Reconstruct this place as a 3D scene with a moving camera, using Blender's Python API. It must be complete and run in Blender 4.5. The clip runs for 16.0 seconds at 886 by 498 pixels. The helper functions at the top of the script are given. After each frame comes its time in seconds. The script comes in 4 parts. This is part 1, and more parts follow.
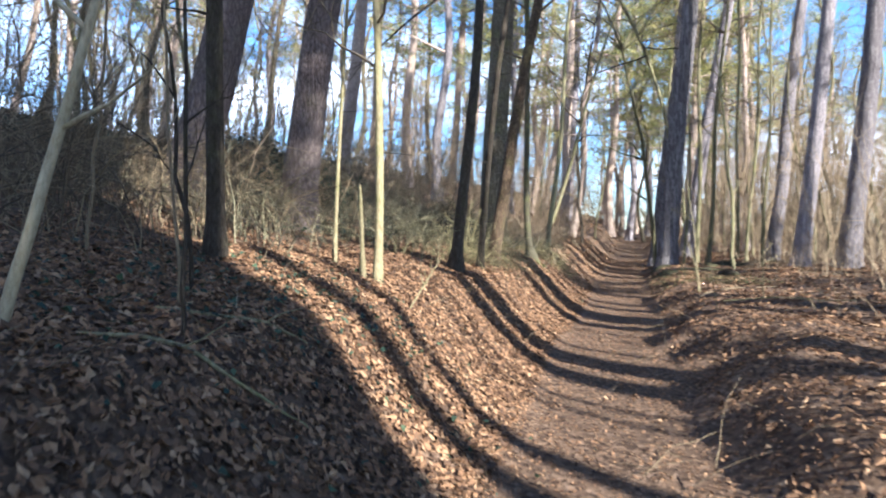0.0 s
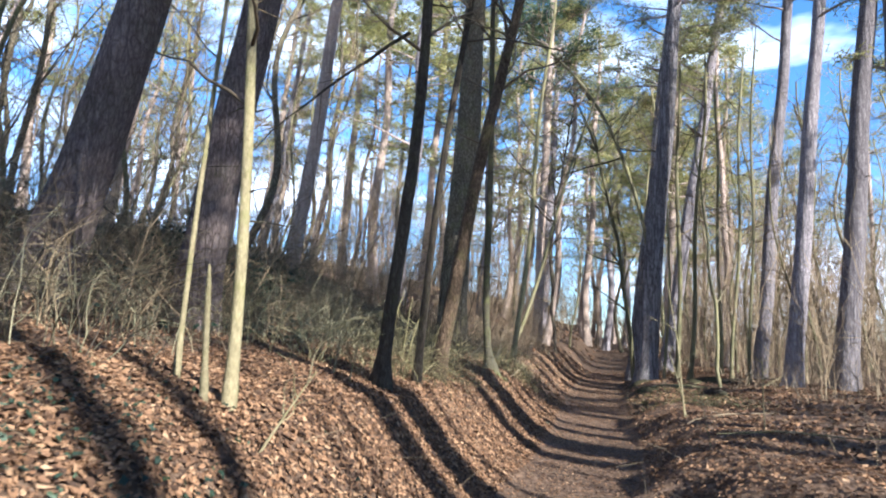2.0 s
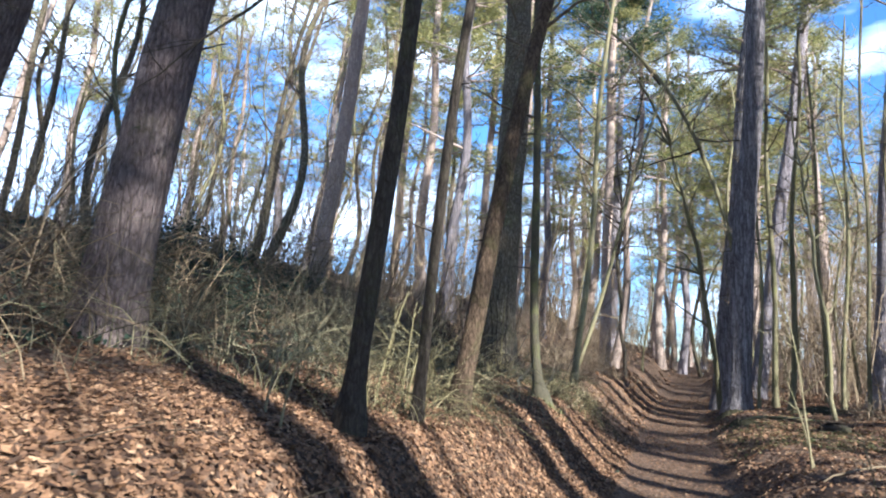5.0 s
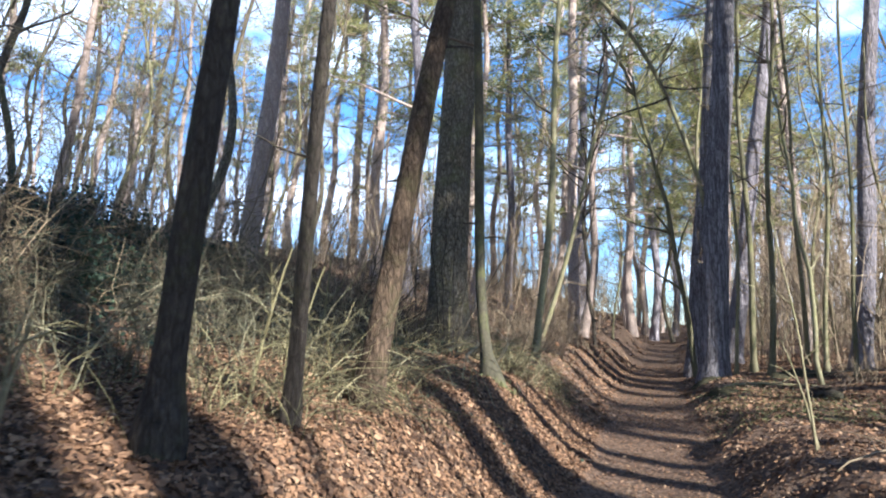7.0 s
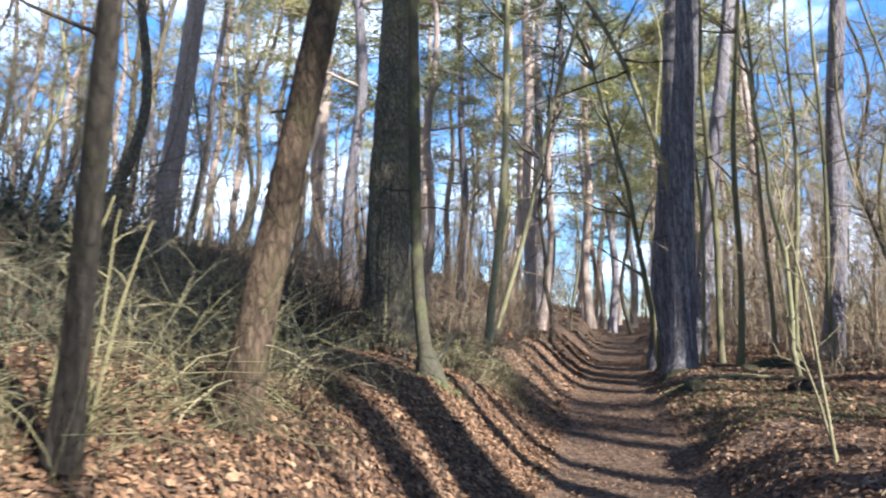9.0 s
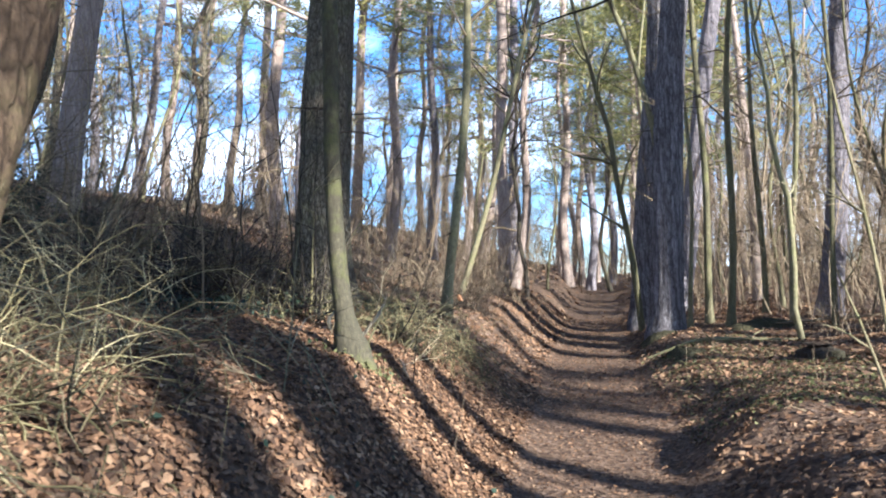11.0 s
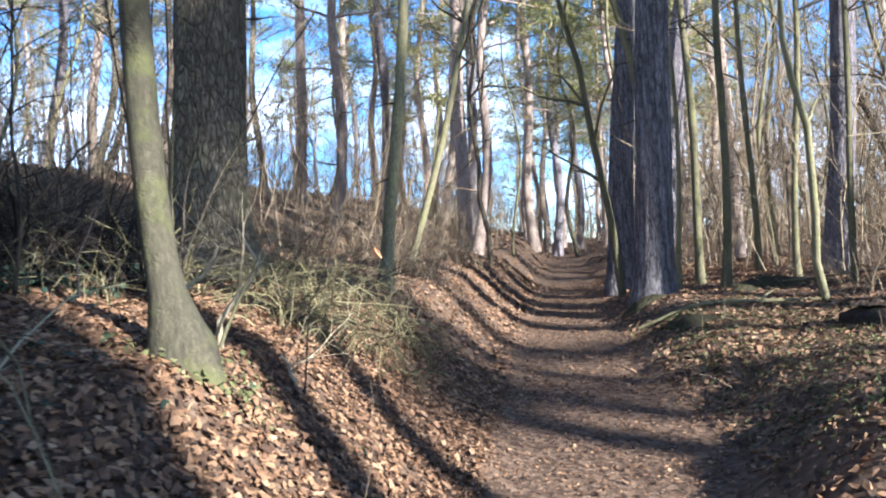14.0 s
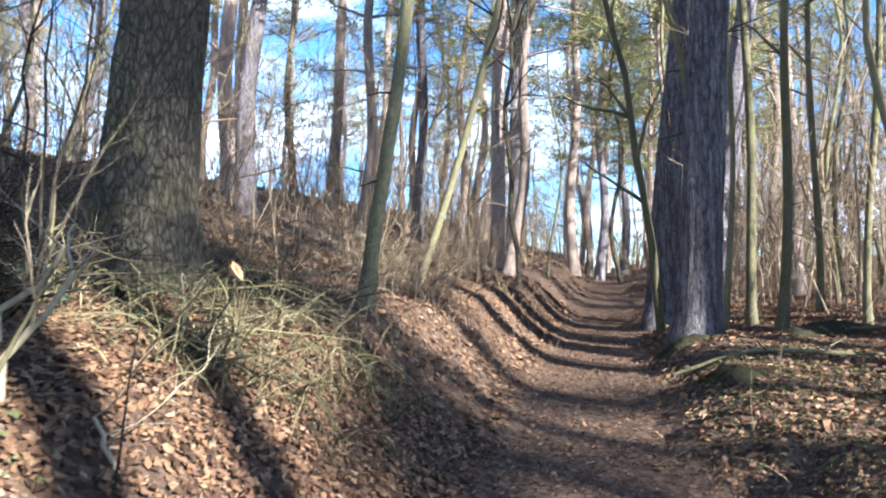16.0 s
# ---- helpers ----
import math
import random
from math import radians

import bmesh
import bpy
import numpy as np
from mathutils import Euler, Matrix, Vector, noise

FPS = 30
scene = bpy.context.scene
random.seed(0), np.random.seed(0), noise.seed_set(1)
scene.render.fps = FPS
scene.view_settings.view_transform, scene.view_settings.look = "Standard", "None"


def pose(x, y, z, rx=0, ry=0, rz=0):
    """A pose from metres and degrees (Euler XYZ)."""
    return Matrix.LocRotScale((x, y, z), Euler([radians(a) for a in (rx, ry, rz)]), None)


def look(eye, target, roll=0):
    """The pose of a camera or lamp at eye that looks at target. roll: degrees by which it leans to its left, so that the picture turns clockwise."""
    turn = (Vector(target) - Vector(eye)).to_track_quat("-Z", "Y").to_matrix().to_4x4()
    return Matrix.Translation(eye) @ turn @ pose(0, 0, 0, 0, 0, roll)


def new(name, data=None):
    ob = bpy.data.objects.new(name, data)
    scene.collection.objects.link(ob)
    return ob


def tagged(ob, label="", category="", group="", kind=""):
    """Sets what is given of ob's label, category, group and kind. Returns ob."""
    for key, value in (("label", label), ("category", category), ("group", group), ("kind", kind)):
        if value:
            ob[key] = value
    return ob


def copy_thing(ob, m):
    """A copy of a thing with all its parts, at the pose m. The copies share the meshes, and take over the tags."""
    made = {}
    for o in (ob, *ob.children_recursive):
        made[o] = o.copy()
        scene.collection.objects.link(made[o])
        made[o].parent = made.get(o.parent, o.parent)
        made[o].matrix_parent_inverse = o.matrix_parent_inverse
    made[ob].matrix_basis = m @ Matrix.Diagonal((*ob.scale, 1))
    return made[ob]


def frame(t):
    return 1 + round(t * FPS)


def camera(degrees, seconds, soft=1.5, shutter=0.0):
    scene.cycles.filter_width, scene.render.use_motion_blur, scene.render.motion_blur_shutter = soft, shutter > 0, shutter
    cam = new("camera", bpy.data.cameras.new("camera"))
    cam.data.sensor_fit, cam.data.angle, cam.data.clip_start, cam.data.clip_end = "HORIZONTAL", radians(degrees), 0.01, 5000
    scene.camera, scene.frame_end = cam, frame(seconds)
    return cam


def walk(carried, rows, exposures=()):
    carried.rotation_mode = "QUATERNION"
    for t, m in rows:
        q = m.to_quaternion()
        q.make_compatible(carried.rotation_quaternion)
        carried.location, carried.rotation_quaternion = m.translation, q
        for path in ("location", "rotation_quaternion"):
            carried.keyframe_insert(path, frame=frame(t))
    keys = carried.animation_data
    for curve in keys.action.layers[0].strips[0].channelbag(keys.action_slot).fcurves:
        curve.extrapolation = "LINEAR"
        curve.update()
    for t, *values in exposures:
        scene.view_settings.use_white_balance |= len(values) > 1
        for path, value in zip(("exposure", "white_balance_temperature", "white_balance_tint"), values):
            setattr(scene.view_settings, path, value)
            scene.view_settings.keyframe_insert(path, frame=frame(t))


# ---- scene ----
cam = camera(64.95, 16.0, soft=2.0, shutter=0.4)
ROWS = [
    (0, pose(-0.749, -8.989, 1.395, 89.55, -0.25, 1.02)),
    (0.5, pose(-0.593, -8.469, 1.449, 90.46, 0.12, 4.67)),
    (1, pose(-0.436, -7.985, 1.448, 91.77, -1.96, 3.82)),
    (1.5, pose(-0.284, -7.517, 1.426, 94.78, -2.90, -1.31)),
    (2, pose(-0.171, -7.027, 1.460, 98.06, -2.07, -0.77)),
    (2.5, pose(-0.028, -6.596, 1.461, 98.71, -0.78, 0.54)),
    (3, pose(0.097, -6.223, 1.455, 98.38, -1.36, 3.52)),
    (3.2, pose(0.138, -6.061, 1.445, 97.81, -1.80, 3.51)),
    (5.3, pose(0.378, -3.895, 1.482, 100.00, -2.17, 5.34)),
    (5.5, pose(0.423, -3.701, 1.518, 100.00, -2.27, 7.27)),
    (6, pose(0.560, -3.331, 1.473, 99.69, -1.18, 5.54)),
    (6.5, pose(0.643, -3.001, 1.466, 98.41, -0.33, 2.44)),
    (7, pose(0.745, -2.440, 1.486, 97.85, 0.37, 2.68)),
    (7.5, pose(0.834, -1.980, 1.525, 100.03, -2.72, 1.96)),
    (8, pose(0.877, -1.616, 1.511, 100.44, -2.22, 3.24)),
    (8.5, pose(0.852, -1.222, 1.472, 99.01, -1.78, 3.13)),
    (9, pose(0.981, -0.831, 1.447, 97.50, 1.42, -0.70)),
    (9.5, pose(1.077, -0.405, 1.438, 96.58, 1.34, -2.89)),
    (10, pose(1.215, 0.034, 1.433, 93.21, 0.52, -4.29)),
    (10.2, pose(1.263, 0.236, 1.486, 94.27, 0.83, -3.89)),
    (12.3, pose(1.638, 1.877, 1.460, 93.81, 2.40, -1.28)),
    (12.5, pose(1.662, 2.046, 1.444, 93.83, 1.64, -1.90)),
    (13, pose(1.708, 2.433, 1.437, 93.62, 1.00, -2.63)),
    (13.5, pose(1.708, 2.808, 1.435, 93.29, 1.63, -4.92)),
    (14, pose(1.820, 3.224, 1.381, 91.68, 4.16, -5.15)),
    (14.5, pose(1.913, 3.600, 1.367, 91.41, 4.37, -5.21)),
    (15, pose(2.109, 3.969, 1.388, 91.62, 2.25, -5.28)),
    (15.5, pose(2.295, 4.284, 1.398, 91.96, 1.03, -0.79)),
    (16, pose(2.427, 4.487, 1.426, 93.15, 0.69, -1.50)),
]
walk(cam, ROWS, [(0.0, 2.36, 5300, 10), (1.2, 2.19, 5250, 10), (2.6, 1.96, 5200, 10), (6.0, 2.02, 5150, 10), (8.5, 2.0, 5150, 10), (10.0, 2.14, 5200, 10), (12.5, 2.25, 5050, 10), (16.0, 2.36, 5100, 10)])

SUN_AZ, SUN_EL = radians(140.0), radians(24.0)
world = bpy.data.worlds.new("sky")
scene.world = world
world.use_nodes = True
wn = world.node_tree.nodes
wl = world.node_tree.links
sky = wn.new("ShaderNodeTexSky")
sky.sky_type = "NISHITA"
sky.sun_disc = False
sky.sun_elevation = SUN_EL
sky.sun_rotation = SUN_AZ
sky.air_density, sky.dust_density, sky.ozone_density = 1.0, 0.4, 3.0
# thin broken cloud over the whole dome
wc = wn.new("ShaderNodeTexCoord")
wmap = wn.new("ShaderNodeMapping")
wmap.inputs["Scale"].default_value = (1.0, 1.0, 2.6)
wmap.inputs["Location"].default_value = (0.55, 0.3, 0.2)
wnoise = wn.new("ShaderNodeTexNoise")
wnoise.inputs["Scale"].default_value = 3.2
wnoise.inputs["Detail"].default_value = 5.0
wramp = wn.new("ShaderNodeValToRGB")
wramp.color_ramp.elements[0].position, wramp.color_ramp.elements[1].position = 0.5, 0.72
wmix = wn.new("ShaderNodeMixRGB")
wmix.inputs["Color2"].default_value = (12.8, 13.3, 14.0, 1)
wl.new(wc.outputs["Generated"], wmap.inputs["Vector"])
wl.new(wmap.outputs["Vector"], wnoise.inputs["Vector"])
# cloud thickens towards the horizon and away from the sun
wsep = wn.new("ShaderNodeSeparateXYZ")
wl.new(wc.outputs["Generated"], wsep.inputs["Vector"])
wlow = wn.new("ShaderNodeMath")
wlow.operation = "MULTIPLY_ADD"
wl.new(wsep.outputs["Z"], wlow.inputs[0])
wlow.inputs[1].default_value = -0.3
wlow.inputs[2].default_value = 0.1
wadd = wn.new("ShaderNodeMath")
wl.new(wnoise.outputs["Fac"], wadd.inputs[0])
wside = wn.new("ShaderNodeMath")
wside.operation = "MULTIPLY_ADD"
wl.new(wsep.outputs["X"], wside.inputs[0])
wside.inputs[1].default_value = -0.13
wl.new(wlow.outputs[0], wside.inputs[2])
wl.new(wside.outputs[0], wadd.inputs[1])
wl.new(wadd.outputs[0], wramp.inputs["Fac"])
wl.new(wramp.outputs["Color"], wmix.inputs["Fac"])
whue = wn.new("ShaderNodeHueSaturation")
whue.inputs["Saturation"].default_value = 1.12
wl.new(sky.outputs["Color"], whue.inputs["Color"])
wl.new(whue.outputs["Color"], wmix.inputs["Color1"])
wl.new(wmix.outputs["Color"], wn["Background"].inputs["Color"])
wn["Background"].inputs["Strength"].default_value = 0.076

sun = new("sun", bpy.data.lights.new("sun", "SUN"))
sun.data.energy = 5.0
sun.data.angle = radians(0.65)
sun.data.color = (1.0, 0.87, 0.67)
TO_SUN = Vector((math.sin(SUN_AZ) * math.cos(SUN_EL), math.cos(SUN_AZ) * math.cos(SUN_EL), math.sin(SUN_EL)))
sun.matrix_world = look(TO_SUN * 60, (0, 0, 0))

rng = np.random.default_rng(7)

# ---------------------------------------------------------------- materials


def ramp_node(nt, fac, stops):
    r = nt.nodes.new("ShaderNodeValToRGB")
    el = r.color_ramp.elements
    while len(el) < len(stops):
        el.new(0.5)
    for e, (p, c) in zip(el, stops):
        e.position, e.color = p, (*c, 1)
    nt.links.new(fac, r.inputs["Fac"])
    return r.outputs["Color"]


def noise_node(nt, vec, scale, detail=4.0, rough=0.6):
    n = nt.nodes.new("ShaderNodeTexNoise")
    n.inputs["Scale"].default_value = scale
    n.inputs["Detail"].default_value = detail
    n.inputs["Roughness"].default_value = rough
    nt.links.new(vec, n.inputs["Vector"])
    return n.outputs["Fac"]


def mix_node(nt, kind, fac, a, b):
    m = nt.nodes.new("ShaderNodeMixRGB")
    m.blend_type = kind
    for sock, v in (("Fac", fac), ("Color1", a), ("Color2", b)):
        if isinstance(v, (int, float)):
            m.inputs[sock].default_value = v
        elif isinstance(v, tuple):
            m.inputs[sock].default_value = (*v, 1)
        else:
            nt.links.new(v, m.inputs[sock])
    return m.outputs["Color"]


def math_node(nt, op, a, b=0.0):
    m = nt.nodes.new("ShaderNodeMath")
    m.operation = op
    for i, v in enumerate((a, b)):
        if isinstance(v, (int, float)):
            m.inputs[i].default_value = v
        else:
            nt.links.new(v, m.inputs[i])
    return m.outputs[0]


def base_mat(name, rough=0.9, spec=0.25):
    m = bpy.data.materials.new(name)
    m.use_nodes = True
    nt = m.node_tree
    b = nt.nodes["Principled BSDF"]
    b.inputs["Roughness"].default_value = rough
    b.inputs["Specular IOR Level"].default_value = spec
    co = nt.nodes.new("ShaderNodeTexCoord").outputs["Object"]
    return m, nt, b, co


def scaled(nt, co, s):
    mp = nt.nodes.new("ShaderNodeMapping")
    mp.inputs["Scale"].default_value = s
    nt.links.new(co, mp.inputs["Vector"])
    return mp.outputs["Vector"]


def bump(nt, b, height, strength, dist):
    bp = nt.nodes.new("ShaderNodeBump")
    bp.inputs["Strength"].default_value = strength
    bp.inputs["Distance"].default_value = dist
    nt.links.new(height, bp.inputs["Height"])
    nt.links.new(bp.outputs["Normal"], b.inputs["Normal"])


def bark(name, dark, mid, light, ribs=7.0, stretch=0.14, depth=0.03, moss=0.0, ridge=1.0, plates=0.0, scaly=0.42):
    """Furrowed bark: long uneven ridges, cross cracks, grain, blotches, a little green algae."""
    m, nt, b, co = base_mat(name, 0.92, 0.15)
    n1 = noise_node(nt, scaled(nt, co, (1, 1, stretch)), ribs, 6.0, 0.62)
    n2 = noise_node(nt, scaled(nt, co, (1, 1, stretch * 2.5)), ribs * 2.3, 4.0, 0.6)
    r1 = math_node(nt, "ABSOLUTE", math_node(nt, "SUBTRACT", n1, 0.5))
    r2 = math_node(nt, "ABSOLUTE", math_node(nt, "SUBTRACT", n2, 0.5))
    f1 = ramp_node(nt, r1, [(0.0, (0, 0, 0)), (0.06, (0.45, 0.45, 0.45)), (0.15, (1, 1, 1))])
    f2 = ramp_node(nt, r2, [(0.0, (0.35, 0.35, 0.35)), (0.06, (1, 1, 1))])
    crack = mix_node(nt, "MULTIPLY", 1.0, f1, f2)
    if plates:
        # scaly plates parted by dark joints, longer than wide
        wob = mix_node(nt, "ADD", 0.09, scaled(nt, co, (1, 1, 0.36)), nt.nodes[n1.node.name].outputs["Color"])
        vo = nt.nodes.new("ShaderNodeTexVoronoi")
        vo.feature = "DISTANCE_TO_EDGE"
        vo.inputs["Scale"].default_value = plates
        nt.links.new(wob, vo.inputs["Vector"])
        f3 = ramp_node(nt, vo.outputs["Distance"], [(0.0, (0.0, 0.0, 0.0)), (0.09, (0.6, 0.6, 0.6)), (0.26, (1, 1, 1))])
        crack = mix_node(nt, "MIX", scaly, crack, f3)
    grain = noise_node(nt, scaled(nt, co, (1, 1, 0.35)), 45.0, 5.0, 0.75)
    blotch = ramp_node(nt, noise_node(nt, co, 1.7, 5.0, 0.65), [(0.35, (0, 0, 0)), (0.7, (1, 1, 1))])
    body = ramp_node(nt, grain, [(0.28, dark), (0.52, mid), (0.75, light)])
    body = mix_node(nt, "MIX", math_node(nt, "MULTIPLY", blotch, 0.4), body, light)
    col = mix_node(nt, "MIX", math_node(nt, "MULTIPLY", math_node(nt, "SUBTRACT", 1.0, crack), 0.85 * ridge), body, dark)
    if moss:
        patch_ = ramp_node(nt, noise_node(nt, co, 2.6, 5.0, 0.7), [(0.5, (0, 0, 0)), (0.66, (1, 1, 1))])
        col = mix_node(nt, "MIX", math_node(nt, "MULTIPLY", patch_, moss), col, (0.13, 0.14, 0.04))
    info = nt.nodes.new("ShaderNodeObjectInfo")
    tone = math_node(nt, "ADD", math_node(nt, "MULTIPLY", info.outputs["Random"], 0.5), 0.75)
    hsv = nt.nodes.new("ShaderNodeHueSaturation")
    nt.links.new(col, hsv.inputs["Color"])
    nt.links.new(tone, hsv.inputs["Value"])
    nt.links.new(hsv.outputs["Color"], b.inputs["Base Color"])
    bump(nt, b, mix_node(nt, "ADD", 0.3, crack, grain), 0.9, depth)
    return m


def island_mat(name, stops, rough=0.85, spec=0.2, grain=60.0, trans=0.0):
    """Many small pieces in one mesh, each with a tone of its own."""
    m, nt, b, co = base_mat(name, rough, spec)
    geo = nt.nodes.new("ShaderNodeNewGeometry")
    col = ramp_node(nt, geo.outputs["Random Per Island"], stops)
    n = noise_node(nt, co, grain, 3.0)
    col = mix_node(nt, "MULTIPLY", 0.6, col, ramp_node(nt, n, [(0.2, (0.45, 0.42, 0.4)), (0.7, (1.25, 1.2, 1.15))]))
    nt.links.new(col, b.inputs["Base Color"])
    if trans:
        t = nt.nodes.new("ShaderNodeBsdfTranslucent")
        nt.links.new(col, t.inputs["Color"])
        mx = nt.nodes.new("ShaderNodeMixShader")
        mx.inputs["Fac"].default_value = trans
        nt.links.new(b.outputs["BSDF"], mx.inputs[1])
        nt.links.new(t.outputs["BSDF"], mx.inputs[2])
        nt.links.new(mx.outputs["Shader"], nt.nodes["Material Output"].inputs["Surface"])
    return m


def ground_mat():
    m, nt, b, co = base_mat("leaf_soil", 0.95, 0.1)
    big = noise_node(nt, co, 0.8, 5.0, 0.65)
    fine = noise_node(nt, co, 22.0, 6.0, 0.75)
    crumbs = nt.nodes.new("ShaderNodeTexVoronoi")
    crumbs.inputs["Scale"].default_value = 24.0
    nt.links.new(co, crumbs.inputs["Vector"])
    litter = ramp_node(nt, crumbs.outputs["Color"], [(0.1, (0.05, 0.032, 0.022)), (0.4, (0.12, 0.077, 0.051)), (0.7, (0.18, 0.118, 0.077)), (0.95, (0.245, 0.17, 0.118))])
    soil = ramp_node(nt, fine, [(0.3, (0.024, 0.017, 0.014)), (0.6, (0.08, 0.055, 0.04)), (0.8, (0.135, 0.097, 0.073))])
    col = mix_node(nt, "MIX", ramp_node(nt, big, [(0.3, (0.45, 0.45, 0.45)), (0.65, (0.95, 0.95, 0.95))]), soil, litter)
    nt.links.new(col, b.inputs["Base Color"])
    bump(nt, b, mix_node(nt, "ADD", 0.5, fine, crumbs.outputs["Distance"]), 0.8, 0.03)
    return m


PINE_BARK = bark("pine_bark", (0.065, 0.056, 0.062), (0.27, 0.24, 0.252), (0.45, 0.405, 0.42), 8.5, 0.11, 0.05, plates=15.0, scaly=0.3)
GREY_PINE_BARK = bark("grey_pine_bark", (0.04, 0.034, 0.036), (0.34, 0.31, 0.325), (0.54, 0.5, 0.51), 8.0, 0.1, 0.08, ridge=1.12, plates=11.0, scaly=0.25)
SHOOT_BARK = bark("shoot_bark", (0.18, 0.14, 0.085), (0.42, 0.35, 0.23), (0.56, 0.48, 0.33), 9.0, 0.5, 0.004, 0.2, 0.3)
# smooth bark darkened all over for a shaded upper trunk, with green algae patches
SHADED_GREEN_BARK = bark("shaded_algae_bark", (0.026, 0.024, 0.018), (0.065, 0.058, 0.038), (0.135, 0.116, 0.075), 5.0, 0.4, 0.006, 0.5, 0.35)
RED_BARK = bark("upper_pine_bark", (0.12, 0.09, 0.075), (0.36, 0.275, 0.225), (0.56, 0.455, 0.385), 8.0, 0.2, 0.02, 0.0, 0.7)
BROWN_BARK = bark("brown_bark", (0.024, 0.017, 0.012), (0.12, 0.08, 0.05), (0.23, 0.162, 0.105), 13.0, 0.15, 0.025, 0.25, plates=20.0, scaly=0.5)
OAK_BARK = bark("oak_bark", (0.024, 0.019, 0.013), (0.17, 0.14, 0.098), (0.34, 0.288, 0.205), 10.0, 0.17, 0.045, 0.3, plates=20.0, scaly=0.62)
BROWN_PINE_BARK = bark("brown_pine_bark", (0.042, 0.032, 0.031), (0.19, 0.145, 0.135), (0.33, 0.262, 0.24), 11.0, 0.13, 0.04, 0.1, plates=15.0)
DARK_BARK = bark("dark_bark", (0.02, 0.016, 0.013), (0.06, 0.048, 0.038), (0.13, 0.105, 0.075), 14.0, 0.14, 0.02, 0.2, plates=20.0, scaly=0.45)
SMOOTH_BARK = bark("smooth_bark", (0.05, 0.046, 0.029), (0.13, 0.116, 0.066), (0.25, 0.217, 0.125), 4.0, 0.5, 0.004, 0.4, 0.25)
PALE_BARK = bark("pale_bark", (0.08, 0.067, 0.036), (0.21, 0.177, 0.102), (0.35, 0.3, 0.185), 9.0, 0.5, 0.006, 0.55, 0.45)
TWIG = island_mat("twig_bark", [(0.0, (0.05, 0.04, 0.03)), (0.5, (0.13, 0.1, 0.065)), (1.0, (0.27, 0.21, 0.13))])
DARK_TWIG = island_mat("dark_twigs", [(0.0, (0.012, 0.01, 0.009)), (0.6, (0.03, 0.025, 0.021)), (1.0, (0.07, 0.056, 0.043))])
STEM = island_mat("green_stems", [(0.0, (0.045, 0.039, 0.023)), (0.4, (0.108, 0.096, 0.05)), (0.75, (0.19, 0.168, 0.084)), (1.0, (0.33, 0.285, 0.165))])
GREY_STEM = island_mat("grey_stems", [(0.0, (0.04, 0.037, 0.026)), (0.45, (0.11, 0.102, 0.066)), (0.8, (0.2, 0.185, 0.115)), (1.0, (0.33, 0.3, 0.19))])
STRAW = island_mat("straw_stems", [(0.0, (0.085, 0.063, 0.043)), (0.5, (0.2, 0.15, 0.095)), (1.0, (0.36, 0.285, 0.19))])
LEAF = island_mat("dead_leaf", [(0.0, (0.034, 0.021, 0.014)), (0.25, (0.096, 0.056, 0.034)), (0.55, (0.178, 0.103, 0.058)), (0.85, (0.262, 0.156, 0.087)), (1.0, (0.35, 0.236, 0.143))], 0.75, 0.2, 55.0, 0.12)
IVY = island_mat("ivy_leaf", [(0.0, (0.012, 0.022, 0.015)), (0.6, (0.024, 0.042, 0.026)), (1.0, (0.05, 0.075, 0.04))], 0.6, 0.25, 40.0)
NEEDLE = island_mat("pine_needles", [(0.0, (0.09, 0.115, 0.05)), (0.5, (0.25, 0.25, 0.095)), (1.0, (0.45, 0.4, 0.16))], 0.6, 0.3, 10.0, 0.5)
# darker copy of the needles; the shade on one far crown is in its colour
NEEDLE_SHADED = island_mat("shaded_pine_needles", [(0.0, (0.022, 0.045, 0.028)), (0.6, (0.05, 0.085, 0.045)), (1.0, (0.13, 0.15, 0.06))], 0.6, 0.3, 10.0, 0.3)
MOSS_LEAF = island_mat("moss_and_grass", [(0.0, (0.05, 0.055, 0.025)), (0.5, (0.1, 0.105, 0.045)), (1.0, (0.18, 0.17, 0.085))], 0.9, 0.1, 40.0, 0.1)
GROUND = ground_mat()

# ---------------------------------------------------------------- lie of the land


def trail_x(y):
    return np.interp(y, [-60, -9, -6, -3, 0, 4.5, 13.7, 22, 34, 80, 400], [-12, -0.7, 0.05, 0.65, 1.25, 2.45, 4.6, 6.9, 10.2, 22, 22])


def ripple(x, y):
    a = np.sin(1.7 * x + 0.6 * np.sin(1.1 * y)) * np.sin(1.3 * y + 0.8 * np.sin(0.9 * x))
    b = np.sin(4.1 * x + 1.3 * np.sin(2.7 * y) + 1.0) * np.sin(3.7 * y + 1.1 * np.sin(3.1 * x))
    c = np.sin(9.3 * x + 2.0 * np.sin(5.3 * y)) * np.sin(8.1 * y + 2.0 * np.sin(6.7 * x))
    return 0.045 * a + 0.025 * b + 0.012 * c


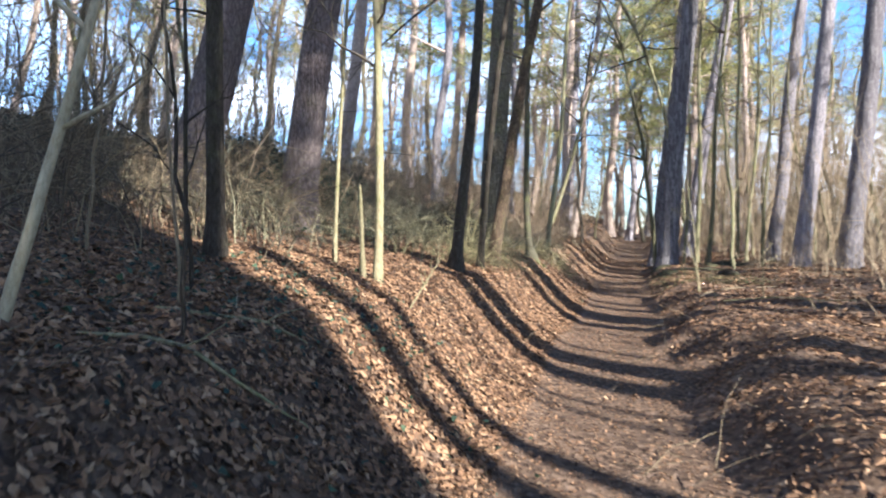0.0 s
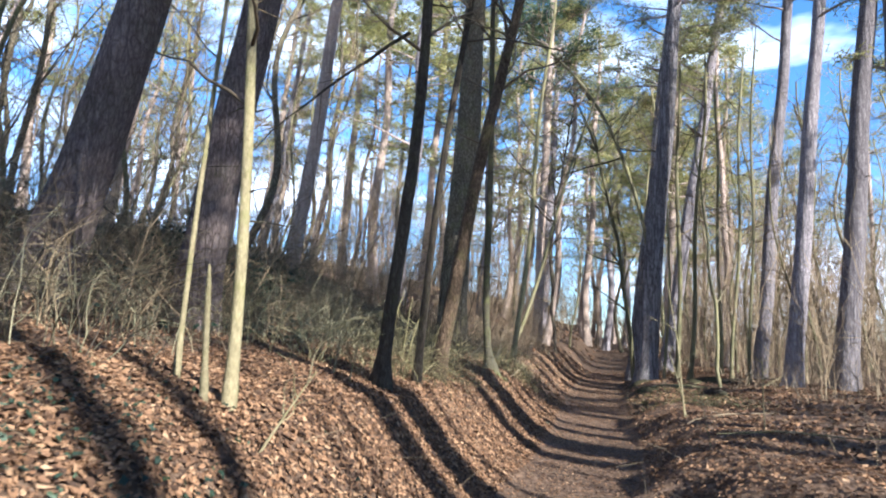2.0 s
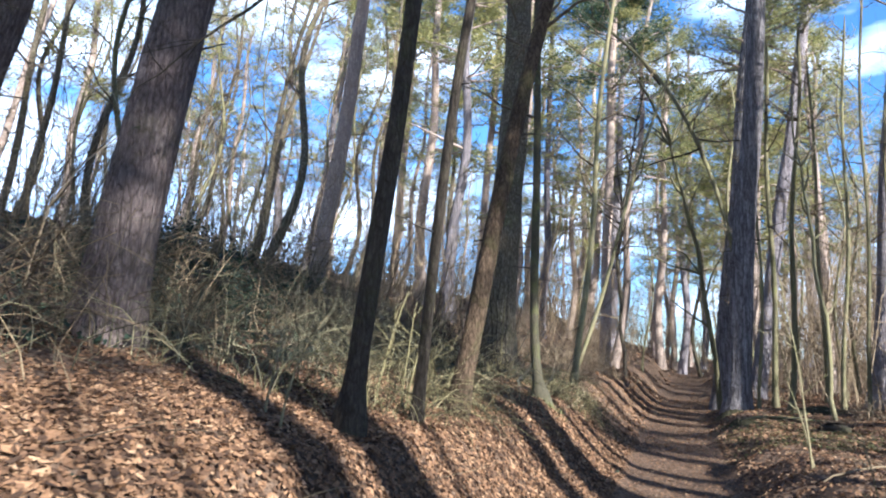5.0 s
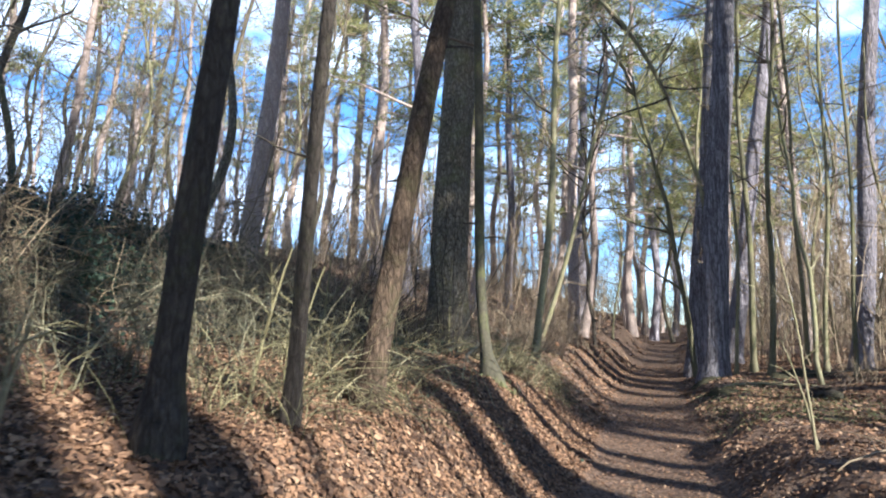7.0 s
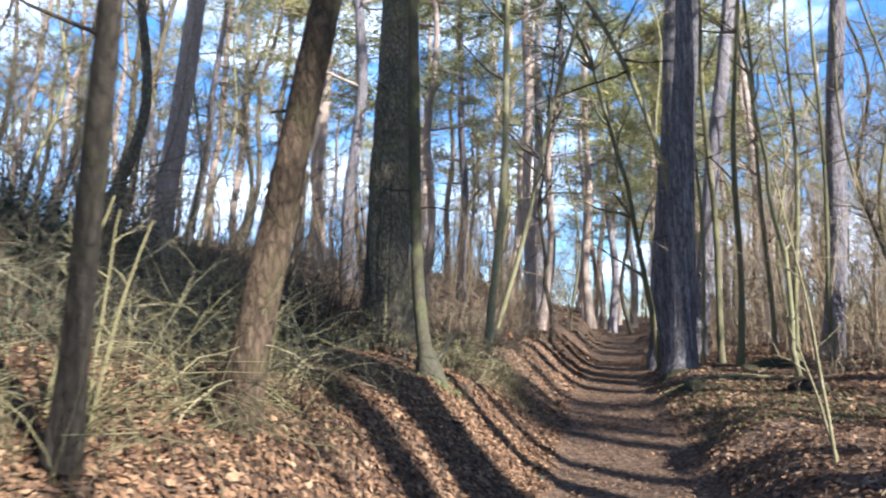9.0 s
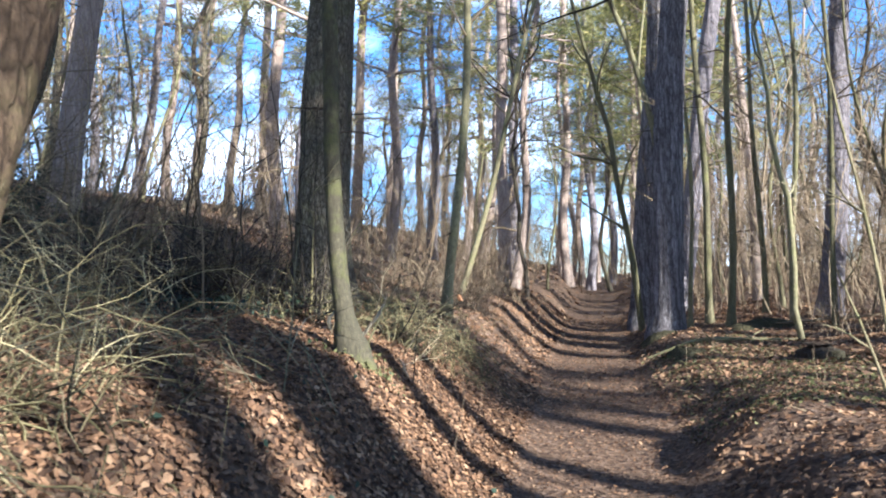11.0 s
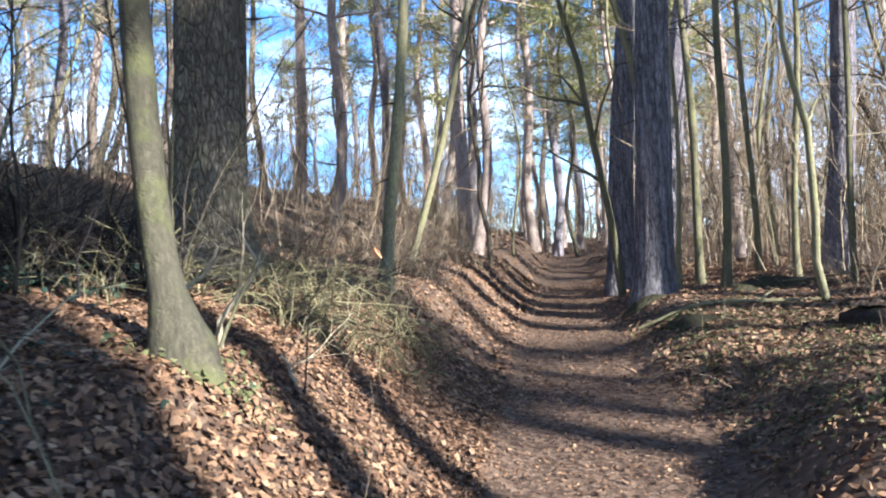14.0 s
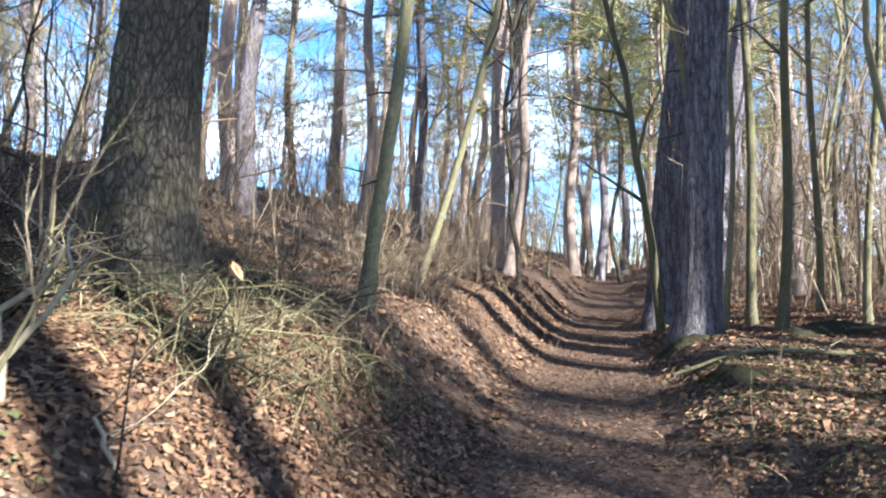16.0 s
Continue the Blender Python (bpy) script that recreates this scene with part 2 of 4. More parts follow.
def ground_z(x, y):
    x, y = np.asarray(x, float), np.asarray(y, float)
    u = (x - trail_x(y)) * 0.97
    u = u + np.clip((u - 0.3) / 0.5, 0, 1) * (0.2 * np.sin(1.3 * y + 0.5) + 0.1 * np.sin(3.4 * y + 1.2 * np.sin(0.7 * y)) + 0.05 * np.sin(7.9 * y + 2.0 * np.sin(1.9 * y)))
    along = np.interp(y, [-60, 3, 14, 24, 34, 60, 100, 400], [0, 0, 0.27, 0.6, 1.4, 2.8, 3.2, 3.2])
    across = np.interp(u, [-400, -60, -25, -11, -8, -6.2, -4.6, -3.2, -2.3, -1.85, -1.3, -0.95, -0.6, 0, 0.65, 0.95, 1.3, 1.75, 3, 5, 10, 40, 400],
                       [8.5, 8.5, 6.2, 3.75, 2.8, 2.05, 1.52, 1.27, 1.08, 0.92, 0.4, 0.14, 0.03, 0, 0.03, 0.14, 0.32, 0.42, 0.42, 0.55, 0.7, 1.0, 1.0])
    across = across * np.where(u > 0, np.interp(y, [4.5, 8.5], [1.2, 0.92]) * np.interp(u, [4, 9], [1, 0]) + np.interp(u, [4, 9], [0, 1]), 1.0)
    rough = np.clip(np.abs(u) / 1.4, 0.25, 1.0)
    fade = np.clip(1.5 - np.abs(u) / 60, 0, 1)
    return along + across + ripple(x, y) * rough * fade


def gz(x, y):
    return float(ground_z(x, y))


# ---------------------------------------------------------------- mesh helpers


class Geo:
    """Gathers vertices and faces in arrays and makes one mesh of them."""

    def __init__(self):
        self.v, self.f, self.n = [], {3: [], 4: []}, 0

    def add(self, v, f):
        self.v.append(np.asarray(v, np.float32).reshape(-1, 3))
        self.f[np.asarray(f).shape[1]].append(np.asarray(f, np.int64) + self.n)
        self.n += len(self.v[-1])
        return self

    def mesh(self, name, mat, smooth=True):
        me = bpy.data.meshes.new(name)
        v = np.concatenate(self.v)
        loops, sizes = [], []
        for k in (3, 4):
            if self.f[k]:
                a = np.concatenate(self.f[k])
                loops.append(a.ravel())
                sizes.append(np.full(len(a), k))
        loops, sizes = np.concatenate(loops), np.concatenate(sizes)
        me.vertices.add(len(v))
        me.vertices.foreach_set("co", v.ravel())
        me.loops.add(len(loops))
        me.loops.foreach_set("vertex_index", loops.astype(np.int32))
        me.polygons.add(len(sizes))
        me.polygons.foreach_set("loop_start", np.concatenate([[0], np.cumsum(sizes)[:-1]]).astype(np.int32))
        me.polygons.foreach_set("use_smooth", np.full(len(sizes), smooth))
        me.materials.append(mat)
        me.update(calc_edges=True)
        me.validate()
        return me


def tubes(geo, P, R, sides=3):
    """P: n lines of k points, R: their radii."""
    P, R = np.asarray(P, float), np.asarray(R, float)
    n, k, _ = P.shape
    t = np.gradient(P, axis=1)
    t /= np.linalg.norm(t, axis=2, keepdims=True) + 1e-9
    ref = np.where(np.abs(t[:, :1, 2:3]) > 0.8, [[[1.0, 0.13, 0]]], [[[0.07, 0.1, 1.0]]])
    a = np.cross(t, ref)
    a /= np.linalg.norm(a, axis=2, keepdims=True) + 1e-9
    b = np.cross(t, a)
    ang = np.arange(sides) * 2 * np.pi / sides
    ring = P[:, :, None] + R[:, :, None, None] * (a[:, :, None] * np.cos(ang)[:, None] + b[:, :, None] * np.sin(ang)[:, None])
    i, j, s = np.meshgrid(np.arange(n), np.arange(k - 1), np.arange(sides), indexing="ij")
    s2 = (s + 1) % sides
    at = lambda q, w: (i * k + q) * sides + w
    f = np.stack([at(j, s), at(j, s2), at(j + 1, s2), at(j + 1, s)], -1).reshape(-1, 4)
    geo.add(ring.reshape(-1, 3), f)


def part(name, geo, mat, parent, label="", smooth=True):
    ob = new(name, geo.mesh(name, mat, smooth) if isinstance(geo, Geo) else geo)
    ob.parent = parent
    if label:
        tagged(ob, label)
    return ob


def line_at(pts, k):
    """A smooth line of k points through a few."""
    pts = np.asarray(pts, float)
    d = np.concatenate([[0], np.cumsum(np.linalg.norm(np.diff(pts, axis=0), axis=1))])
    s = np.linspace(0, d[-1], k)
    out = np.stack([np.interp(s, d, pts[:, c]) for c in range(3)], 1)
    for _ in range(max(1, k // 8)):
        out[1:-1] = (out[:-2] + 2 * out[1:-1] + out[2:]) / 4
    return out


def trunk_geo(line, radii, sides=20, furrow=0.04, flare=0.5, seed=0):
    """A round trunk with root flare, furrows and uneven girth."""
    k = len(line)
    t = np.gradient(line, axis=0)
    t /= np.linalg.norm(t, axis=1, keepdims=True)
    a = np.cross(t, [0.05, 1.0, 0.02])
    a /= np.linalg.norm(a, axis=1, keepdims=True)
    b = np.cross(t, a)
    ang = np.arange(sides) * 2 * np.pi / sides
    d = np.concatenate([[0], np.cumsum(np.linalg.norm(np.diff(line, axis=0), axis=1))])
    v = np.zeros((k, sides, 3))
    for i in range(k):
        fl = 1 + flare * math.exp(-max(d[i] - 0.25, 0) / (radii[0] * 1.3))
        for s in range(sides):
            lobes = 1 + 0.13 * flare * 2 * math.exp(-d[i] / (radii[0] * 1.6)) * math.sin(4 * ang[s] + seed)
            q = Vector((math.cos(ang[s]) * 3.2, math.sin(ang[s]) * 3.2, d[i] * 0.9 + seed * 3.1))
            q2 = Vector((math.cos(ang[s]) * 9, math.sin(ang[s]) * 9, d[i] * 1.7 + seed))
            w = 1 + furrow * (1.3 * noise.noise(q) + 1.2 * noise.noise(q2))
            v[i, s] = line[i] + radii[i] * fl * lobes * w * (a[i] * math.cos(ang[s]) + b[i] * math.sin(ang[s]))
    i, s = np.meshgrid(np.arange(k - 1), np.arange(sides), indexing="ij")
    s2 = (s + 1) % sides
    f = np.stack([i * sides + s, i * sides + s2, (i + 1) * sides + s2, (i + 1) * sides + s], -1).reshape(-1, 4)
    g = Geo().add(v.reshape(-1, 3), f)
    g.add([line[-1] + t[-1] * radii[-1] * 0.6], np.zeros((0, 3)))
    cap = [[(k - 1) * sides + q, (k - 1) * sides + (q + 1) % sides, k * sides] for q in range(sides)]
    g.f[3].append(np.array(cap))
    return g


def limb_lines(start, heading, length, r, droop=-0.25, k=7, wobble=0.1, g=None):
    """One bough as a bent line with its radii."""
    g = rng if g is None else g
    h = np.asarray(heading, float)
    h /= np.linalg.norm(h)
    p, out = np.array(start, float), [np.array(start, float)]
    for i in range(k - 1):
        h = h + g.normal(0, wobble, 3) + np.array([0, 0, droop / k])
        h /= np.linalg.norm(h)
        p = p + h * length / (k - 1)
        out.append(p.copy())
    return np.array(out), np.linspace(r, r * 0.25, k)


def sprays(line, n, lmin, lmax, r, g, up=0.25, k=4, spread=0.9):
    """Twigs that leave a bough all along its outer part."""
    P, R = [], []
    m = len(line)
    for _ in range(n):
        q = g.uniform(0.2, 1.0) * (m - 1)
        i = min(int(q), m - 2)
        p = line[i] + (line[i + 1] - line[i]) * (q - i)
        h = line[min(i + 1, m - 1)] - line[i]
        h = h / (np.linalg.norm(h) + 1e-9) + g.normal(0, spread, 3) + np.array([0, 0, up])
        h /= np.linalg.norm(h)
        L = g.uniform(lmin, lmax)
        pts = [p]
        for j in range(k - 1):
            h = h + g.normal(0, 0.2, 3)
            h /= np.linalg.norm(h)
            pts.append(pts[-1] + h * L / (k - 1))
        P.append(pts)
        R.append(np.linspace(r, r * 0.35, k))
    return np.array(P), np.array(R)


def needle_clumps(geo, centres, size, blades, g):
    """Tufts of needle blades round each centre."""
    n = len(centres)
    d = g.normal(0, 1, (n, blades, 3)) * [1, 1, 0.6] + [0, 0, 0.25]
    d /= np.linalg.norm(d, axis=2, keepdims=True)
    L = size * g.uniform(0.6, 1.2, (n, blades, 1))
    side = np.cross(d, g.normal(0, 1, (n, blades, 3)))
    side /= np.linalg.norm(side, axis=2, keepdims=True) + 1e-9
    w = size * 0.12
    c = np.asarray(centres)[:, None] + g.normal(0, size * 0.55, (n, blades, 3)) * [1, 1, 0.45]
    tri = np.stack([c - side * w * 0.5, c + side * w * 0.5, c + d * L], 2).reshape(-1, 3)
    geo.add(tri, np.arange(len(tri)).reshape(-1, 3))

# ---------------------------------------------------------------- ground
us = np.concatenate([-np.geomspace(380, 9, 26), np.arange(-8.4, 6.6, 0.13), np.geomspace(7, 380, 28)])
ys = np.concatenate([-np.geomspace(320, 16, 18), np.arange(-15, 34, 0.15), np.geomspace(34.5, 390, 34)])
YY, UU = np.meshgrid(ys, us, indexing="ij")
XX = trail_x(YY) + UU
ZZ = ground_z(XX, YY)
i, j = np.meshgrid(np.arange(len(ys) - 1), np.arange(len(us) - 1), indexing="ij")
nu = len(us)
GF = np.stack([i * nu + j, i * nu + j + 1, (i + 1) * nu + j + 1, (i + 1) * nu + j], -1).reshape(-1, 4)
ground = new("ground", Geo().add(np.stack([XX, YY, ZZ], -1), GF).mesh("ground", GROUND))
tagged(ground, "brown leaf-strewn woodland floor with a sunken earth path", "ground", kind="structure")


# ---------------------------------------------------------------- trees


def tree_root(name, x, y, label, group=""):
    ob = new(name)
    ob.empty_display_size = 0.2
    ob.location = (x, y, gz(x, y) - 0.06)
    return tagged(ob, label, "tree", group)


def bent(lean, height, k, bend=0.02, foot=0.0, g=rng, power=1.0):
    """A trunk's axis from its foot: leaning, slightly wavering; foot: sideways sweep of the lowest part."""
    h = np.linspace(0, 1, k) ** 1.25 * height
    p1, p2 = g.uniform(0, 6.28, 2)
    x = lean[0] * h * (h / height) ** (power - 1) + bend * np.sin(h * 0.9 + p1) - bend * math.sin(p1) + foot * np.exp(-h / 0.7) - foot
    y = lean[1] * h + bend * np.sin(h * 0.75 + p2) - bend * math.sin(p2)
    return np.stack([x, y, h], 1)


def forks(geo, line, radii, g, n, start, lmin, lmax, rise=0.5, twigs=8, tlen=0.7, droop=0.0, fine=2):
    """Bare boughs with two orders of twigs, leaving a trunk between start and its top."""
    k = len(line)
    hs = line[:, 2]
    for _ in range(n):
        h = g.uniform(start, hs[-1] * 0.98)
        i = min(np.searchsorted(hs, h), k - 1)
        p = line[i]
        a = g.uniform(0, 6.283)
        L = g.uniform(lmin, lmax) * (1.1 - 0.6 * h / hs[-1])
        ln, rr = limb_lines(p, (math.cos(a), math.sin(a), rise + g.normal(0, 0.25)), L, min(radii[i] * 0.45, 0.012 + L * 0.011), droop, 6, 0.16, g)
        tubes(geo, ln[None], rr[None], 4)
        P, R = sprays(ln, twigs, 0.3 * tlen, 1.3 * tlen, max(0.003, rr[0] * 0.3), g, 0.3, 4 if fine else 3, 0.7)
        tubes(geo, P, R, 3)
        for q in (P[::2] if fine else ()):
            P2, R2 = sprays(q, 2, 0.2 * tlen, 0.6 * tlen, 0.0028, g, 0.25, 3, 0.6)
            tubes(geo, P2, R2, 3)


def pine_crown(root, line, radii, g, start, limbs, reach, size=0.2, blades=13, per=9, twiggy=True, mat=None):
    top = line[-1, 2]
    wood, needles = Geo(), Geo()
    hs = line[:, 2]
    for _ in range(limbs):
        h = start + (top - start) * g.uniform(0, 1) ** 0.85
        i = min(np.searchsorted(hs, h), len(line) - 1)
        a = g.uniform(0, 6.283)
        L = reach * (1.05 - 0.65 * ((h - start) / (top - start))) * g.uniform(0.6, 1.1)
        ln, rr = limb_lines(line[i], (math.cos(a), math.sin(a), g.uniform(0.0, 0.5)), L, 0.014 + 0.013 * L, 0.1, 6, 0.13, g)
        tubes(wood, ln[None], rr[None], 4)
        P, R = sprays(ln, per, 0.3, 0.9, 0.008, g, 0.2, 3, 0.55)
        if twiggy:
            tubes(wood, P, R, 3)
        ends = np.concatenate([P[:, -1], P[:, 1], ln[-2:]])
        needle_clumps(needles, ends, size, blades, g)
    tagged(part("branchwork", wood, RED_BARK, root), kind="stuff")
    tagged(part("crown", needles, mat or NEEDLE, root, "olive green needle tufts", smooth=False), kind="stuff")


def stubs(root, line, radii, g, n, lo, hi, mat, sub=None):
    """Dead branch stubs left on a trunk."""
    hs = line[:, 2]
    for _ in range(n):
        h = g.uniform(lo, hi)
        i = min(np.searchsorted(hs, h), len(line) - 1)
        a = g.uniform(0, 6.283)
        d = np.array([math.cos(a), math.sin(a), g.uniform(-0.1, 0.4)])
        ln, rr = limb_lines(line[i] + d * radii[i] * 0.7, d, g.uniform(0.08, 0.5) + radii[i] * 0.3, min(0.016, radii[i] * 0.22), -0.3, 5, 0.1, g)
        gg = Geo()
        tubes(gg, ln[None], rr[None], 5)
        part("branch_stub", gg, mat, root)


def big_tree(name, x, y, lean, r, height, mat, label, seed, kind="pine", bend=0.03, foot=0.0, sides=22, furrow=0.05, flare=0.35, taper=0.55, crown=True, boughs=14, start=None, power=1.0, nstub=4, bare=None, reach=3.0, tuft=0.26, blades=10, per=8, green=None):
    g = np.random.default_rng(seed)
    root = tree_root(name, x, y, label)
    root.location.z -= 0.6 * r
    k = max(24, int(height * 5))
    line = bent(lean, height, k, bend, foot, g, power)
    rad = r * (1 - (1 - taper) * np.linspace(0, 1, k) ** 1.0)
    rad[-3:] *= [0.85, 0.6, 0.3]
    trunk = part("trunk", trunk_geo(line, rad, sides, furrow, flare, seed), mat, root)
    if nstub:
        stubs(trunk, line, rad, g, nstub, 1.2, min(height * 0.6, 7.0), DARK_BARK)
    if kind == "pine" and crown:
        pine_crown(root, line, rad, g, start or height * 0.6, boughs, reach, tuft, blades, per, True, green)
    elif crown:
        w = Geo()
        forks(w, line, rad, g, boughs, start or height * 0.3, 1.0, 3.2 if height > 8 else 1.6, 0.7, 9, 0.6)
        tagged(part("branchwork", w, TWIG if bare is None else bare, root), kind="stuff")
    return root


big_tree("pine_tree", 6.33, 14.6, (0.078, -0.03), 0.32, 19, GREY_PINE_BARK, "tall grey-brown pine beside the path with deeply furrowed bark", 11, sides=44, furrow=0.07, boughs=26, nstub=7, flare=0.3)
big_tree("pine_tree", 7.2, 18.6, (0.095, -0.03), 0.31, 18, GREY_PINE_BARK, "tall dark pine standing behind another pine beside the path", 12, boughs=22)
big_tree("pine_tree", 8.65, 19.83, (0.15, -0.04), 0.27, 18, PINE_BARK, "grey-brown pine with sunlit upper trunk", 13, boughs=22)
big_tree("pine_tree", 10.25, 15.54, (0.089, -0.035), 0.245, 18, PINE_BARK, "straight grey pine in low undergrowth", 14, boughs=22)
big_tree("pine_tree", 9.27, 11.45, (0.084, -0.034), 0.24, 17, PINE_BARK, "slim grey pine in low undergrowth", 15, boughs=20)
big_tree("pine_tree", 10.55, 11.3, (0.085, -0.03), 0.31, 18, PINE_BARK, "thick grey-brown pine in low undergrowth", 16, boughs=22)
# the next two pines get wide out-of-view crowns to hold back skylight
big_tree("pine_tree", -4.68, 0.81, (0.215, 0.048), 0.325, 17, BROWN_PINE_BARK, "thick leaning pine with furrowed bark on the bank", 17, sides=28, boughs=46, reach=4.6, tuft=0.45)
big_tree("pine_tree", -3.26, 1.8, (0.125, 0.025), 0.285, 17, BROWN_PINE_BARK, "leaning reddish-brown pine on the bank above the path", 18, sides=28, boughs=46, reach=4.6, tuft=0.45)
big_tree("oak_tree", 0.24, 9.85, (0.045, 0.1), 0.355, 17, OAK_BARK, "stout pale oak with fissured bark on the bank", 19, "oak", sides=52, furrow=0.085, flare=0.45, boughs=26, start=6.5, taper=0.6)
big_tree("oak_tree", -0.14, 3.0, (0.188, 0.19), 0.112, 12, BROWN_BARK, "leaning brown tree trunk on the brushy bank", 20, "oak", boughs=16, start=4.5, flare=0.3)
dark_tree = big_tree("young_tree", -0.757, 0.84, (0.063, 0.025), 0.082, 10, DARK_BARK, "dark slender tree on the edge of the bank", 21, "oak", sides=16, boughs=14, start=4.0, bend=0.05, flare=0.7)
big_tree("young_tree", -0.38, 1.77, (0.108, -0.015), 0.053, 10, DARK_BARK, "thin dark tree on the edge of the bank", 22, "oak", sides=14, boughs=14, start=3.5, bend=0.04)
big_tree("young_tree", 0.97, 6.4, (0.002, 0.005), 0.074, 10, SHADED_GREEN_BARK, "slender smooth-barked tree with a swept foot", 23, "oak", sides=16, boughs=14, start=3.8, bend=0.02, foot=0.19, flare=1.1)
big_tree("young_tree", -2.6, -3.65, (0.03, 0.013), 0.072, 9, DARK_BARK, "black slender tree on the leafy bank", 24, "oak", sides=16, boughs=12, start=3.5, bend=0.04)
big_tree("sapling", -1.49, -2.4, (0.02, -0.06), 0.043, 7, PALE_BARK, "pale yellowish sapling on the edge of the bank", 25, "oak", sides=14, boughs=9, start=1.9, bend=0.05, furrow=0.06, flare=0.25)
big_tree("sapling", -1.6, -2.55, (-0.03, 0.01), 0.024, 0.95, PALE_BARK, "broken pale stump of a sapling", 26, "oak", sides=10, crown=False, bend=0.01, nstub=0, taper=0.8)
big_tree("sapling", -1.95, -2.1, (0.03, 0.02), 0.022, 6, PALE_BARK, "pale forked sapling behind another sapling", 27, "oak", sides=10, boughs=8, start=2.0)
big_tree("pine_tree", 6.05, 33.5, (0.05, 0.015), 0.28, 19, PINE_BARK, "slim straight pine with a sunlit upper trunk", 28, boughs=26, sides=16)
for q, (px, py, lx, ly, r) in enumerate([(7.82, 15.9, 0.007, 0, 0.085), (7.95, 15.2, 0.055, -0.02, 0.08), (7.3, 15.7, 0.02, 0.0, 0.05), (9.2, 15.0, 0.04, -0.02, 0.06), (9.9, 17.5, 0.0, 0.0, 0.07), (8.9, 13.1, 0.03, -0.01, 0.05)]):
    big_tree("young_tree", px, py, (lx, ly), r, 11, SMOOTH_BARK, "slender greenish pole of a young tree", 40 + q, "oak", sides=12, boughs=12, start=4.0, bend=0.06, nstub=2)
big_tree("young_tree", 1.85, 10.93, (0.1, 0.096), 0.075, 11, SMOOTH_BARK, "greenish leaning young tree on the bank", 50, "oak", sides=14, boughs=14, start=4, bend=0.06)
arch = big_tree("young_tree", 6.95, 16.2, (-0.37, 0.0), 0.085, 12, SMOOTH_BARK, "young tree arching over the path beside a pine", 57, "oak", sides=12, boughs=18, start=6.5, bend=0.06, power=3.6)
for q, (h0, head, length) in enumerate([(7.6, (-0.85, 0.0, -0.5), 2.9), (7.9, (1.0, 0.1, -0.1), 1.9), (9.6, (-0.6, 0.2, 0.7), 2.4)]):
    ag = np.random.default_rng(310 + q)
    ln, rr = limb_lines((-0.37 * h0 * (h0 / 12) ** 2.6, 0, h0), head, length, 0.035, 0.1, 9, 0.1, ag)
    ab = Geo()
    tubes(ab, ln[None], rr[None], 6)
    P, R = sprays(ln, 12, 0.3, 1.0, 0.008, ag, 0.2, 4, 0.6)
    tubes(ab, P, R, 3)
    part("bough", ab, DARK_BARK, arch)
big_tree("young_tree", 2.28, 15.04, (0.3, 0.0), 0.065, 9, SMOOTH_BARK, "thin leaning young tree on the bank", 51, "oak", sides=12, boughs=12, start=3, bend=0.06)

big_tree("pine_tree", -4.3, 12.5, (0.1, 0.02), 0.22, 17, RED_BARK, "reddish sunlit pine on the slope above the path", 52, sides=18, boughs=18)
big_tree("pine_tree", 4.6, 25.5, (0.03, 0.0), 0.24, 20, RED_BARK, "tall pine with a dense green crown darkened as in shade", 53, sides=14, boughs=42, start=11.5, tuft=0.42, blades=14, per=10, reach=3.6, green=NEEDLE_SHADED)
big_tree("pine_tree", 11.3, 27.5, (0.05, 0.0), 0.22, 18, RED_BARK, "tall pine with a sunlit trunk and olive crown", 54, sides=14, boughs=36, start=8.0, tuft=0.42, blades=12, per=9, reach=3.4)
big_tree("pine_tree", -6.2, 36.0, (0.05, 0.0), 0.26, 22, RED_BARK, "tall pine with a wide sunlit yellow-green crown", 55, sides=14, boughs=60, start=13.0, tuft=0.5, blades=14, per=10, reach=4.4)
big_tree("pine_tree", -1.0, 30.0, (0.06, 0.0), 0.23, 18, RED_BARK, "tall pine with an olive green crown", 56, sides=14, boughs=40, start=8.5, tuft=0.42, blades=12, per=9, reach=3.4)
# the rest of the wood: a few kinds, each built once and copied


def template(kind, seed, height, r, mat, name, label, boughs, start):
    g = np.random.default_rng(seed)
    root = new(name)
    tagged(root, label, "tree", "trees of the surrounding wood")
    k = 22
    line = bent((0.0, 0.0), height, k, 0.13 if kind == "pine" else 0.27, 0.0, g)
    rad = r * (1 - 0.6 * np.linspace(0, 1, k))
    part("trunk", trunk_geo(line, rad, 10, 0.05, 0.3, seed), mat, root)
    if kind == "pine":
        pine_crown(root, line, rad, g, start, boughs, 3.1, 0.35, 9 if boughs > 26 else 7, 7, False)
        dead = Geo()
        forks(dead, line[: k * 2 // 3], rad, g, 8, 1.8, 0.7, 2.2, 0.15, 5, 0.8, -0.2, 0)
        tagged(part("dead_branchwork", dead, TWIG, root, "bare dead lower branches"), kind="stuff")
    else:
        w = Geo()
        forks(w, line, rad, g, boughs, start, 0.8, 3.0, 0.8, 10, 1.0, 0.0, 0)
        tagged(part("branchwork", w, TWIG, root), kind="stuff")
    return root


